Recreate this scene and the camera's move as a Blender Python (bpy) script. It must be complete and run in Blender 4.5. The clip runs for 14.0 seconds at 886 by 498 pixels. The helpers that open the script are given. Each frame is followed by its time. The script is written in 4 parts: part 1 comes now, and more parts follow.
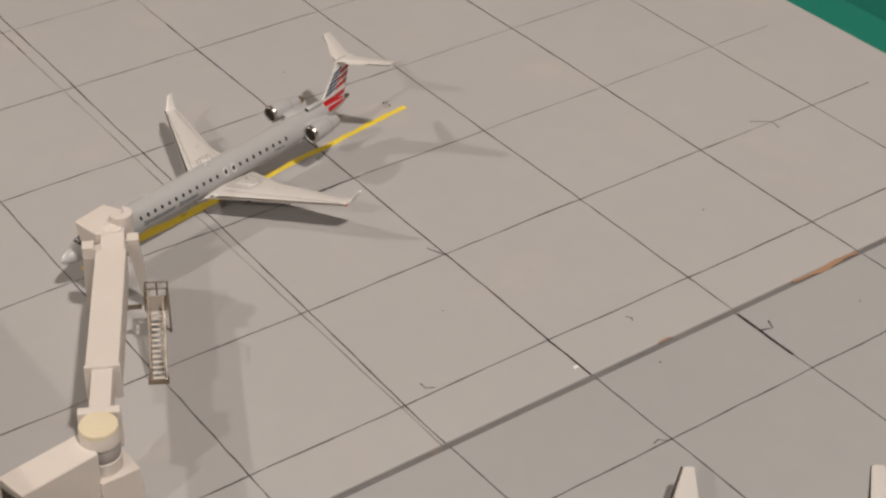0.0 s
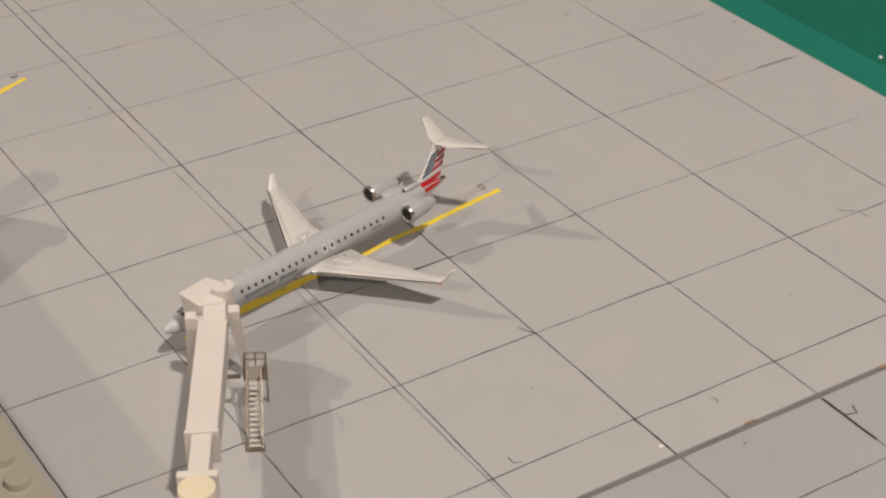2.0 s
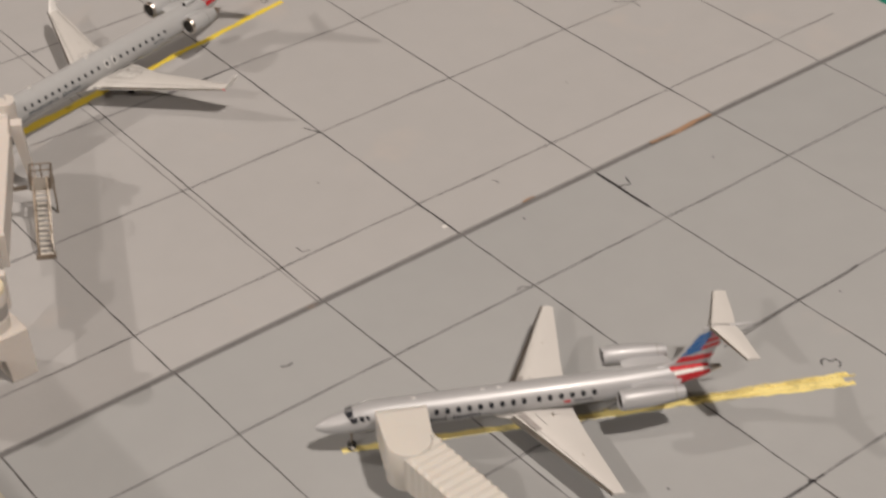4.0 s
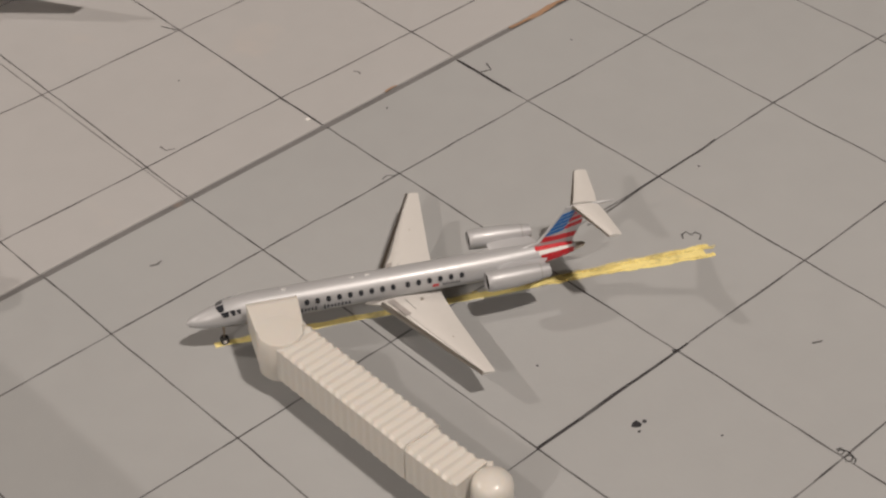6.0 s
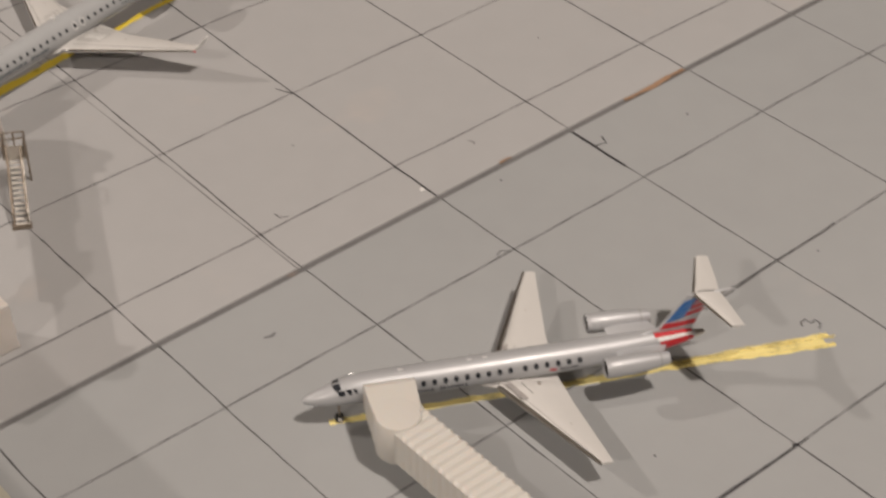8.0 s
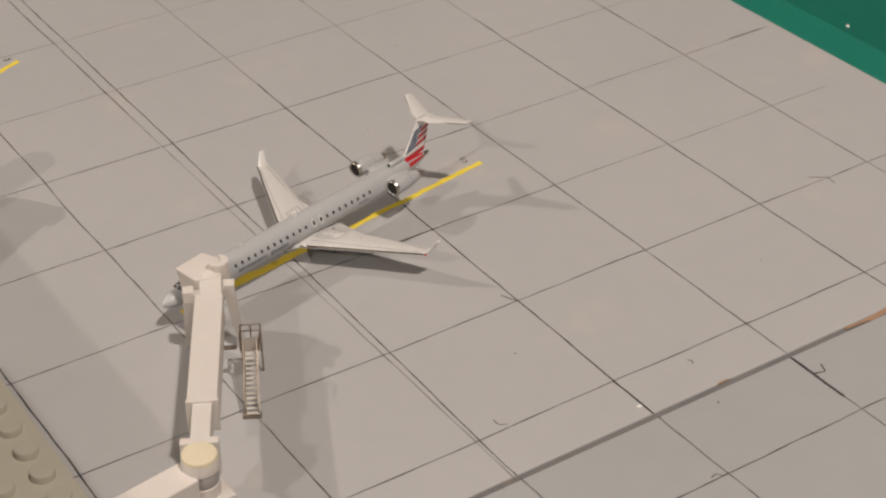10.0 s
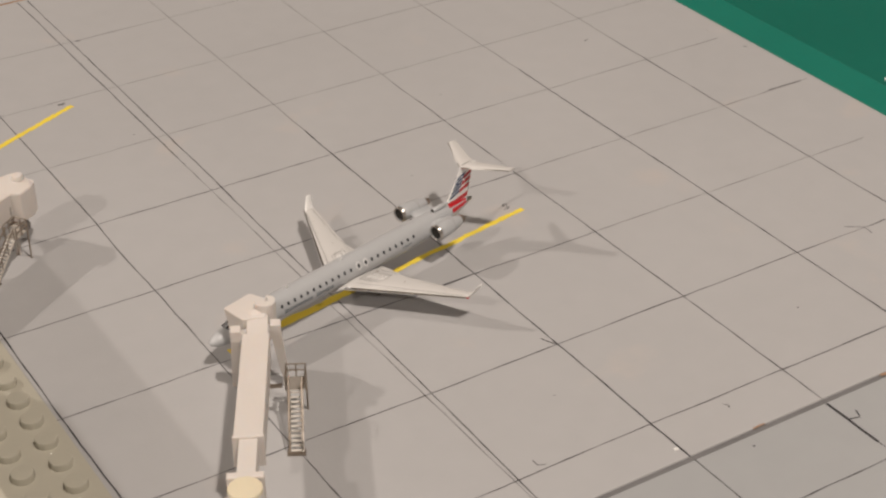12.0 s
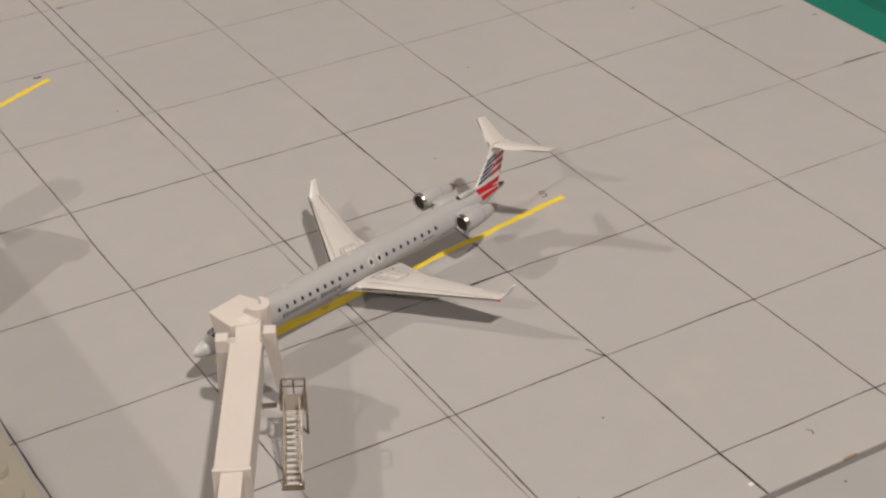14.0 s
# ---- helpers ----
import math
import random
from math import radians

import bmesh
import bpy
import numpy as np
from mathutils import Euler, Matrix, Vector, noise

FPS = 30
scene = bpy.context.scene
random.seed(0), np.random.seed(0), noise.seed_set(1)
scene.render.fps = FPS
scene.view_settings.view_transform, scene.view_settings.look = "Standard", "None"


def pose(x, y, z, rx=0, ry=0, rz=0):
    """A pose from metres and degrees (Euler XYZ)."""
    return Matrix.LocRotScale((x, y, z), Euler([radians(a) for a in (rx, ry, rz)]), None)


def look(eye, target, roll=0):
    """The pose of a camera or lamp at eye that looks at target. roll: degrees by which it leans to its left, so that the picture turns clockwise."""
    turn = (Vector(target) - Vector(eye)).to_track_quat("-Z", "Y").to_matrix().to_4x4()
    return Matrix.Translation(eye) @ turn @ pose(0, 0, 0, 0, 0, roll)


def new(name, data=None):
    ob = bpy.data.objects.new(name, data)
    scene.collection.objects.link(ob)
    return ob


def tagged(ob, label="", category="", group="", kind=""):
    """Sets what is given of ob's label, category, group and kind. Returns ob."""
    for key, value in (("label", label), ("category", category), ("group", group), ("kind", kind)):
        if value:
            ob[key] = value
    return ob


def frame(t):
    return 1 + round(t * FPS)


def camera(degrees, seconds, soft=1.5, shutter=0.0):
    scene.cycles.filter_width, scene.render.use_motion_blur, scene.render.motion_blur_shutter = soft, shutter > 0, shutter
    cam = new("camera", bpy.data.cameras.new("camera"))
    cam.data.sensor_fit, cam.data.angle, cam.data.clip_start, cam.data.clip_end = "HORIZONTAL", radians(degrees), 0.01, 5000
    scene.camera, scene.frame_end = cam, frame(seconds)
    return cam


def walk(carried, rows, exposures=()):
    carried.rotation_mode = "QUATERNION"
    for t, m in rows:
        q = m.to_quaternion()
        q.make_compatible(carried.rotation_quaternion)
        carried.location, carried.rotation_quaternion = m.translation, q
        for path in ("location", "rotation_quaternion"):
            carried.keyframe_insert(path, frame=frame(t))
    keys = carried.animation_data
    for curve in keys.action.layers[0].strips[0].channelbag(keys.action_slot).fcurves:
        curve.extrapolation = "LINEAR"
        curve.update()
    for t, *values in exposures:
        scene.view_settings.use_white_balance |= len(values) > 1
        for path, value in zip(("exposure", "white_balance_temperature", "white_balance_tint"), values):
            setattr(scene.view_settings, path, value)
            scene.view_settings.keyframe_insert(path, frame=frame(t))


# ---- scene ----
cam = camera(28.4, 14.0, soft=2.4, shutter=0.2)
PATH = [
    (0, (-0.11418, -0.41144, 0.22887), (0.12647, -0.08184, -0.06001), 0.90),
    (0.5, (-0.11684, -0.41528, 0.23263), (0.11705, -0.07378, -0.04786), 0.65),
    (1, (-0.12110, -0.42255, 0.23601), (0.10816, -0.07110, -0.03588), 0.40),
    (1.5, (-0.11945, -0.42055, 0.23219), (0.10757, -0.06518, -0.03646), 0.22),
    (2, (-0.11960, -0.42000, 0.23331), (0.10657, -0.06382, -0.03498), 0.08),
    (2.5, (-0.11967, -0.41969, 0.23324), (0.10704, -0.06479, -0.03629), -0.17),
    (3, (-0.12053, -0.42005, 0.23553), (0.11050, -0.07216, -0.03942), -0.41),
    (3.5, (-0.11969, -0.42024, 0.23601), (0.11931, -0.08525, -0.04800), -0.70),
    (4, (-0.12000, -0.44190, 0.22370), (0.13165, -0.12871, -0.07393), -0.14),
    (4.2, (-0.12103, -0.44894, 0.22052), (0.13499, -0.14123, -0.07909), -0.04),
    (4.6, (-0.12090, -0.44830, 0.22130), (0.13964, -0.15482, -0.08852), 0.06),
    (5.2, (-0.12069, -0.44734, 0.22247), (0.14315, -0.16415, -0.09406), 0.22),
    (6.3, (-0.12030, -0.44558, 0.22462), (0.14551, -0.17061, -0.09746), 0.49),
    (6.5, (-0.11917, -0.44509, 0.22370), (0.14559, -0.17032, -0.09942), 0.46),
    (7, (-0.11901, -0.44418, 0.22220), (0.14447, -0.16865, -0.10132), 0.49),
    (7.5, (-0.11946, -0.44366, 0.22455), (0.14045, -0.16288, -0.09733), 0.50),
    (8, (-0.12186, -0.43213, 0.23125), (0.13307, -0.14042, -0.08485), 0.46),
    (8.3, (-0.12623, -0.42146, 0.23602), (0.12474, -0.11663, -0.07072), 0.27),
    (8.5, (-0.12592, -0.42442, 0.23860), (0.11891, -0.11106, -0.06450), -0.23),
    (9, (-0.12620, -0.42496, 0.24198), (0.11399, -0.09973, -0.05218), -0.17),
    (9.2, (-0.12605, -0.42724, 0.24159), (0.11168, -0.09542, -0.04717), -0.34),
    (9.6, (-0.12677, -0.42917, 0.24278), (0.10457, -0.08674, -0.03867), -0.44),
    (10.2, (-0.12785, -0.43208, 0.24458), (0.09878, -0.08129, -0.03035), -0.59),
    (11.3, (-0.12982, -0.43740, 0.24786), (0.09364, -0.07894, -0.01967), -0.85),
    (11.5, (-0.13193, -0.43726, 0.24920), (0.09199, -0.07858, -0.01765), -0.70),
    (12, (-0.13257, -0.43776, 0.24784), (0.08964, -0.07644, -0.01687), -0.71),
    (12.5, (-0.11424, -0.40964, 0.22547), (0.10549, -0.04571, -0.03772), -0.92),
    (13, (-0.10350, -0.39177, 0.21439), (0.11426, -0.02740, -0.04982), -1.10),
    (13.5, (-0.10189, -0.39126, 0.21223), (0.11391, -0.02524, -0.05131), -1.31),
    (14, (-0.10282, -0.38987, 0.21161), (0.11226, -0.02459, -0.05355), -1.10),
]
EXPOSURES = ((0, -0.18), (1, -0.06), (3.5, -0.12), (4.2, -0.18), (6.3, -0.27), (7.5, -0.27), (8.5, -0.25), (9.2, -0.22), (11.3, -0.08), (14, -0.10))
walk(cam, [(t, look(eye, target, roll)) for t, eye, target, roll in PATH], EXPOSURES)

# ---- light: three ceiling downlights of a closed, pale room ----
CM = 0.01          # the model is written in centimetres
LAMPS = (          # place in metres, watts
    ((0.11, -1.04, 1.94), 40.5),
    ((-1.58, 1.81, 1.94), 57.0),
    ((-2.46, -1.02, 1.94), 47.0),
)
WARM = (1.0, 0.875, 0.775)
world = bpy.data.worlds.new("world")
world.use_nodes = True
world.node_tree.nodes["Background"].inputs[0].default_value = (0.5, 0.46, 0.42, 1)
world.node_tree.nodes["Background"].inputs[1].default_value = 0.05
scene.world = world


# ---- materials ----
def material(name, color, rough=0.5, metal=0.0, spread=0.06, scale=60.0, bump=0.0, bump_scale=400.0, coat=0.0, per_piece=0.0, sub=0.0, stain=None, stain_scale=12.0, stain_at=(0.6, 0.75)):
    """A surface with a fine and a coarse variation of its colour, of the given spread, and a fine relief."""
    mat = bpy.data.materials.new(name)
    mat.use_nodes = True
    nt = mat.node_tree
    bsdf = nt.nodes["Principled BSDF"]
    geo = nt.nodes.new("ShaderNodeNewGeometry")
    coarse, fine = nt.nodes.new("ShaderNodeTexNoise"), nt.nodes.new("ShaderNodeTexNoise")
    for node, s in ((coarse, scale), (fine, scale * 14)):
        nt.links.new(geo.outputs["Position"], node.inputs["Vector"])
        node.inputs["Scale"].default_value = s
        node.inputs["Detail"].default_value = 5.0
    both = nt.nodes.new("ShaderNodeMath")
    both.operation = "MULTIPLY_ADD"
    nt.links.new(fine.outputs["Fac"], both.inputs[0])
    both.inputs[1].default_value = 0.5
    nt.links.new(coarse.outputs["Fac"], both.inputs[2])
    span = nt.nodes.new("ShaderNodeMapRange")
    nt.links.new(both.outputs[0], span.inputs["Value"])
    span.inputs["From Min"].default_value, span.inputs["From Max"].default_value = 0.45, 1.05
    span.inputs["To Min"].default_value, span.inputs["To Max"].default_value = 1 - spread, 1 + spread
    last = span.outputs["Result"]
    if per_piece:
        info, mul = nt.nodes.new("ShaderNodeObjectInfo"), nt.nodes.new("ShaderNodeMath")
        wide = nt.nodes.new("ShaderNodeMapRange")
        nt.links.new(info.outputs["Random"], wide.inputs["Value"])
        wide.inputs["To Min"].default_value, wide.inputs["To Max"].default_value = 1 - per_piece, 1 + per_piece
        mul.operation = "MULTIPLY"
        nt.links.new(last, mul.inputs[0])
        nt.links.new(wide.outputs["Result"], mul.inputs[1])
        last = mul.outputs[0]
    tint = nt.nodes.new("ShaderNodeVectorMath")
    tint.operation = "SCALE"
    tint.inputs[0].default_value = color
    nt.links.new(last, tint.inputs["Scale"])
    out = tint.outputs[0]
    if stain:
        blot, ramp, mix = nt.nodes.new("ShaderNodeTexNoise"), nt.nodes.new("ShaderNodeMapRange"), nt.nodes.new("ShaderNodeMix")
        nt.links.new(geo.outputs["Position"], blot.inputs["Vector"])
        blot.inputs["Scale"].default_value, blot.inputs["Detail"].default_value = stain_scale, 6.0
        nt.links.new(blot.outputs["Fac"], ramp.inputs["Value"])
        ramp.inputs["From Min"].default_value, ramp.inputs["From Max"].default_value = stain_at
        mix.data_type = "RGBA"
        nt.links.new(ramp.outputs["Result"], mix.inputs["Factor"])
        nt.links.new(out, mix.inputs[6])
        mix.inputs[7].default_value = (*stain, 1)
        out = mix.outputs[2]
    nt.links.new(out, bsdf.inputs["Base Color"])
    bsdf.inputs["Roughness"].default_value, bsdf.inputs["Metallic"].default_value = rough, metal
    bsdf.inputs["Coat Weight"].default_value, bsdf.inputs["Coat Roughness"].default_value = coat, 0.12
    if sub:
        bsdf.inputs["Subsurface Weight"].default_value = sub
        bsdf.inputs["Subsurface Radius"].default_value = (0.0015, 0.001, 0.0007)
        bsdf.inputs["Subsurface Scale"].default_value = 1.0
    if bump:
        grain, relief = nt.nodes.new("ShaderNodeTexNoise"), nt.nodes.new("ShaderNodeBump")
        nt.links.new(geo.outputs["Position"], grain.inputs["Vector"])
        grain.inputs["Scale"].default_value, grain.inputs["Detail"].default_value = bump_scale, 4.0
        nt.links.new(grain.outputs["Fac"], relief.inputs["Height"])
        relief.inputs["Strength"].default_value, relief.inputs["Distance"].default_value = bump, 0.0004
        nt.links.new(relief.outputs["Normal"], bsdf.inputs["Normal"])
    return mat


def ink(name, color, cover=(0.35, 0.55), scale=180.0, most=1.0, least=0.0):
    """A pen or marker stroke that is thin in places, so that the board shows through."""
    mat = material(name, color, rough=0.7, spread=0.12, scale=150)
    nt = mat.node_tree
    bsdf, geo = nt.nodes["Principled BSDF"], nt.nodes.new("ShaderNodeNewGeometry")
    gaps, span = nt.nodes.new("ShaderNodeTexNoise"), nt.nodes.new("ShaderNodeMapRange")
    nt.links.new(geo.outputs["Position"], gaps.inputs["Vector"])
    gaps.inputs["Scale"].default_value, gaps.inputs["Detail"].default_value = scale, 6.0
    nt.links.new(gaps.outputs["Fac"], span.inputs["Value"])
    span.inputs["From Min"].default_value, span.inputs["From Max"].default_value = cover
    span.inputs["To Min"].default_value, span.inputs["To Max"].default_value = least, most
    nt.links.new(span.outputs["Result"], bsdf.inputs["Alpha"])
    return mat


BOARD = material("board_paint", (0.40, 0.40, 0.405), rough=0.62, spread=0.045, scale=9, bump=0.10, bump_scale=900, stain=(0.45, 0.42, 0.40), stain_scale=38, stain_at=(0.62, 0.80))
BOARD_DULL = material("board_paint_second_pot", (0.34, 0.350, 0.357), rough=0.62, spread=0.045, scale=9, bump=0.10, bump_scale=900, stain=(0.40, 0.385, 0.38), stain_scale=38, stain_at=(0.68, 0.82))
MDF = material("bare_fibreboard", (0.30, 0.19, 0.12), rough=0.85, spread=0.25, scale=120, bump=0.3)
GROOVE = material("groove_paint", (0.15, 0.148, 0.15), rough=0.8, spread=0.18, scale=70, stain=(0.33, 0.22, 0.15), stain_scale=22, stain_at=(0.62, 0.70))
TABLE = material("green_table_paint", (0.007, 0.135, 0.098), rough=0.42, spread=0.06, scale=20, bump=0.05)
TABLE_LIGHTER = material("lighter_table_green", (0.009, 0.178, 0.130), rough=0.5, spread=0.06, scale=20, bump=0.05)
PEN = ink("pencil_line", (0.05, 0.045, 0.05), (0.30, 0.58), 160, 0.70, 0.30)
PEN_FAINT = ink("faint_pencil_line", (0.14, 0.13, 0.13), (0.34, 0.62), 120, 0.46, 0.2)
PEN_DARK = ink("black_pen_line", (0.022, 0.02, 0.024), (0.28, 0.52), 150, 0.90, 0.42)
YELLOW = ink("yellow_marker", (0.80, 0.62, 0.06), (0.18, 0.36), 160, 0.97)
YELLOW_STREAK = ink("dry_yellow_marker", (0.86, 0.73, 0.28), (0.36, 0.66), 320, 0.5)
YELLOW_PALE = ink("pale_yellow_marker", (0.86, 0.74, 0.30), (0.24, 0.44), 150, 0.94)
INK = material("black_ink", (0.02, 0.02, 0.025), rough=0.6)
PRINT = material("white_printed_plastic", (0.655, 0.615, 0.58), rough=0.55, spread=0.03, scale=90, bump=0.12, bump_scale=1800, sub=0.15)
PRINT_CREAM = material("cream_plastic", (0.70, 0.63, 0.47), rough=0.5, spread=0.03, scale=90, bump=0.05, sub=0.1)
PRINT_GREY = material("grey_plastic", (0.36, 0.34, 0.33), rough=0.55, spread=0.05, scale=90)
MOULD = material("ivory_moulded_plastic", (0.615, 0.595, 0.56), rough=0.36, spread=0.02, scale=60, coat=0.15, sub=0.15)
BRICK = material("tan_brick_plastic", (0.445, 0.425, 0.355), rough=0.3, spread=0.03, scale=40, coat=0.2)
GREY_BRICK = material("light_grey_brick_plastic", (0.54, 0.53, 0.51), rough=0.28, spread=0.03, scale=40, coat=0.25)
SILVER = material("silver_paint", (0.465, 0.475, 0.495), rough=0.48, metal=0.30, spread=0.04, scale=50, coat=0.12)
GREY_PAINT = material("grey_paint", (0.47, 0.485, 0.50), rough=0.40, metal=0.12, spread=0.04, scale=50, coat=0.12)
WING = material("pale_grey_paint", (0.60, 0.59, 0.575), rough=0.42, spread=0.03, scale=50, coat=0.1)
WHITE = material("white_paint", (0.78, 0.78, 0.77), rough=0.4, spread=0.02, scale=60)
CHROME = material("polished_metal", (0.80, 0.79, 0.78), rough=0.16, metal=1.0, spread=0.05, scale=90)
STEEL = material("etched_steel", (0.50, 0.47, 0.43), rough=0.28, metal=1.0, spread=0.14, scale=200)
STEEL_BRIGHT = material("bright_etched_steel", (0.80, 0.76, 0.70), rough=0.38, metal=0.7, spread=0.1, scale=200)
STEEL_DARK = material("dark_etched_steel", (0.33, 0.28, 0.23), rough=0.4, metal=0.8, spread=0.2, scale=200)
BLACK = material("black_rubber", (0.02, 0.02, 0.02), rough=0.6)
HOLLOW = material("hollow_shade_brown", (0.055, 0.043, 0.034), rough=0.7)
TREAD = material("highlit_bare_metal", (0.86, 0.83, 0.78), rough=0.5, metal=0.2, spread=0.08, scale=200)
TEXT_DARK = material("dark_grey_print", (0.07, 0.075, 0.085), rough=0.5)
FAN = material("dark_fan_paint", (0.025, 0.022, 0.02), rough=0.95, spread=0.1, scale=200)
GLASS_DARK = material("dark_window_print", (0.025, 0.028, 0.035), rough=0.2, coat=0.4)
TEXT_GREY = material("grey_lettering_print", (0.13, 0.15, 0.165), rough=0.5)
LINE_GREY = material("panel_line_print", (0.33, 0.33, 0.33), rough=0.6)
RED = material("red_print", (0.50, 0.010, 0.020), rough=0.38, coat=0.2)
NAVY = material("navy_print", (0.010, 0.040, 0.115), rough=0.38, coat=0.2)
BLUE = material("blue_print", (0.008, 0.115, 0.36), rough=0.38, coat=0.2)
PLASTER = material("beige_plaster", (0.44, 0.425, 0.405), rough=0.9, spread=0.02, scale=4)
CARPET = material("floor_boards", (0.34, 0.25, 0.18), rough=0.6, spread=0.15, scale=3)


# ---- building helpers (centimetres) ----
def link(name, data, parent=None):
    ob = new(name, data)
    if parent:
        ob.parent = parent
    return ob


def finish(name, bm, mat, smooth=False):
    bmesh.ops.recalc_face_normals(bm, faces=bm.faces)
    for v in bm.verts:
        v.co *= CM
    for f in bm.faces:
        f.smooth = smooth
    me = bpy.data.meshes.new(name)
    bm.to_mesh(me)
    bm.free()
    me.materials.append(mat)
    if smooth:
        me.set_sharp_from_angle(angle=radians(38))
    return me


def part(name, bm, mat, parent, label="", smooth=False):
    ob = link(name, finish(name, bm, mat, smooth), parent)
    return tagged(ob, label) if label else ob


def repeat(name, mesh, parent, m):
    """One more object on a mesh that is already there; m in centimetres."""
    ob = link(name, mesh, parent)
    m = m.copy()
    m.translation *= CM
    ob.matrix_basis = m
    return ob


def thing(name, label, category, x=0, y=0, z=0, turn=0, group=""):
    ob = new(name)
    ob.empty_display_size = 0.005
    ob.matrix_basis = pose(x * CM, y * CM, z * CM, 0, 0, turn)
    return tagged(ob, label, category, group)


def block(bm, x0, x1, y0, y1, z0, z1, bevel=0.0, m=None):
    vs = [bm.verts.new((x, y, z)) for z in (z0, z1) for x, y in ((x0, y0), (x1, y0), (x1, y1), (x0, y1))]
    fs = [(3, 2, 1, 0), (4, 5, 6, 7), (0, 1, 5, 4), (1, 2, 6, 5), (2, 3, 7, 6), (3, 0, 4, 7)]
    faces = [bm.faces.new([vs[i] for i in f]) for f in fs]
    if m:
        for v in vs:
            v.co = m @ v.co
    if bevel:
        bmesh.ops.bevel(bm, geom=list({e for f in faces for e in f.edges}), offset=bevel, segments=2, affect="EDGES", profile=0.6)
    return bm


def prism(bm, pts, z0, z1, bevel=0.0):
    lo, hi = [[bm.verts.new((x, y, z)) for x, y in pts] for z in (z0, z1)]
    n = len(pts)
    faces = [bm.faces.new(lo[::-1]), bm.faces.new(hi)]
    faces += [bm.faces.new((lo[i], lo[(i + 1) % n], hi[(i + 1) % n], hi[i])) for i in range(n)]
    if bevel:
        bmesh.ops.bevel(bm, geom=list({e for f in faces for e in f.edges}), offset=bevel, segments=2, affect="EDGES", profile=0.6)
    return bm


def skin(bm, rings, closed=True):
    """A surface through rings of equally many points, with its ends closed."""
    rows = [[bm.verts.new(p) for p in ring] for ring in rings]
    n = len(rows[0])
    for a, b in zip(rows, rows[1:]):
        for i in range(n):
            bm.faces.new((a[i], a[(i + 1) % n], b[(i + 1) % n], b[i]))
    if closed:
        bm.faces.new(rows[0][::-1])
        bm.faces.new(rows[-1])
    return bm


def tube(bm, a, b, r0, r1=None, seg=8):
    a, b = Vector(a), Vector(b)
    q = (b - a).to_track_quat("Z", "Y")
    r1 = r0 if r1 is None else r1
    return skin(bm, [[p + q @ Vector((r * math.cos(k * math.tau / seg), r * math.sin(k * math.tau / seg), 0)) for k in range(seg)] for p, r in ((a, r0), (b, r1))])


def turned(bm, profile, a, way, seg=24, closed=True):
    """A body of revolution about the line from a along way; profile: (distance, radius)."""
    a, way = Vector(a), Vector(way).normalized()
    q = way.to_track_quat("Z", "Y")
    return skin(bm, [[a + way * d + q @ Vector((r * math.cos(k * math.tau / seg), r * math.sin(k * math.tau / seg), 0)) for k in range(seg)] for d, r in profile], closed)


def stroke(pts, width, z=0.003, uneven=0.25, rng=random):
    """A flat drawn stroke through points on the board, of uneven width."""
    bm = bmesh.new()
    pts = [Vector((*p, 0)) for p in pts]
    rows = []
    for i, p in enumerate(pts):
        d = (pts[min(i + 1, len(pts) - 1)] - pts[max(i - 1, 0)]).normalized()
        side = Vector((-d.y, d.x, 0)) * width / 2 * (1 + rng.uniform(-uneven, uneven))
        rows.append([bm.verts.new((p + s * side) + Vector((0, 0, z))) for s in (-1, 1)])
    for a, b in zip(rows, rows[1:]):
        bm.faces.new((a[0], b[0], b[1], a[1]))
    return bm


def wobbly(a, b, amount=0.03, step=0.45, rng=random):
    a, b = Vector(a), Vector(b)
    n = max(2, int((b - a).length / step))
    d = (b - a).normalized()
    side, off, out = Vector((-d.y, d.x)), 0.0, []
    for i in range(n + 1):
        off = off * 0.8 + rng.uniform(-amount, amount)
        out.append(tuple(a.lerp(b, i / n) + side * off * (0 < i < n)))
    return out


# ---- the closed room ----
def room():
    def slab(name, x0, x1, y0, y1, z0, z1, mat):
        tagged(link(name, finish(name, block(bmesh.new(), x0, x1, y0, y1, z0, z1), mat)), "plain pale plaster surface of the room" if mat is PLASTER else "brown wooden floor boards of the room", "wall" if "wall" in name else name, kind="structure")

    slab("floor", -330, 330, -330, 330, -95, -80, CARPET)
    slab("ceiling", -330, 330, -330, 330, 200, 210, PLASTER)
    slab("wall_north", -330, 330, 330, 340, -80, 200, PLASTER)
    slab("wall_south", -330, 330, -340, -330, -80, 200, PLASTER)
    slab("wall_east", 330, 340, -340, 340, -80, 200, PLASTER)
    slab("wall_west", -340, -330, -340, 340, -80, 200, PLASTER)
    for place, watts in LAMPS:
        data = bpy.data.lights.new("ceiling_lamp", "AREA")
        data.shape, data.size, data.energy, data.color = "DISK", 0.11, watts, WARM
        lamp = new("ceiling_lamp", data)
        lamp.matrix_basis = look(place, (place[0], place[1] + 1e-4, 0))


room()

# ---- the table and the painted boards ----
EAST, WEST, JOINT, NORTH = 22.85, -3.95, -20.48, 11.9
GRID = 3.81


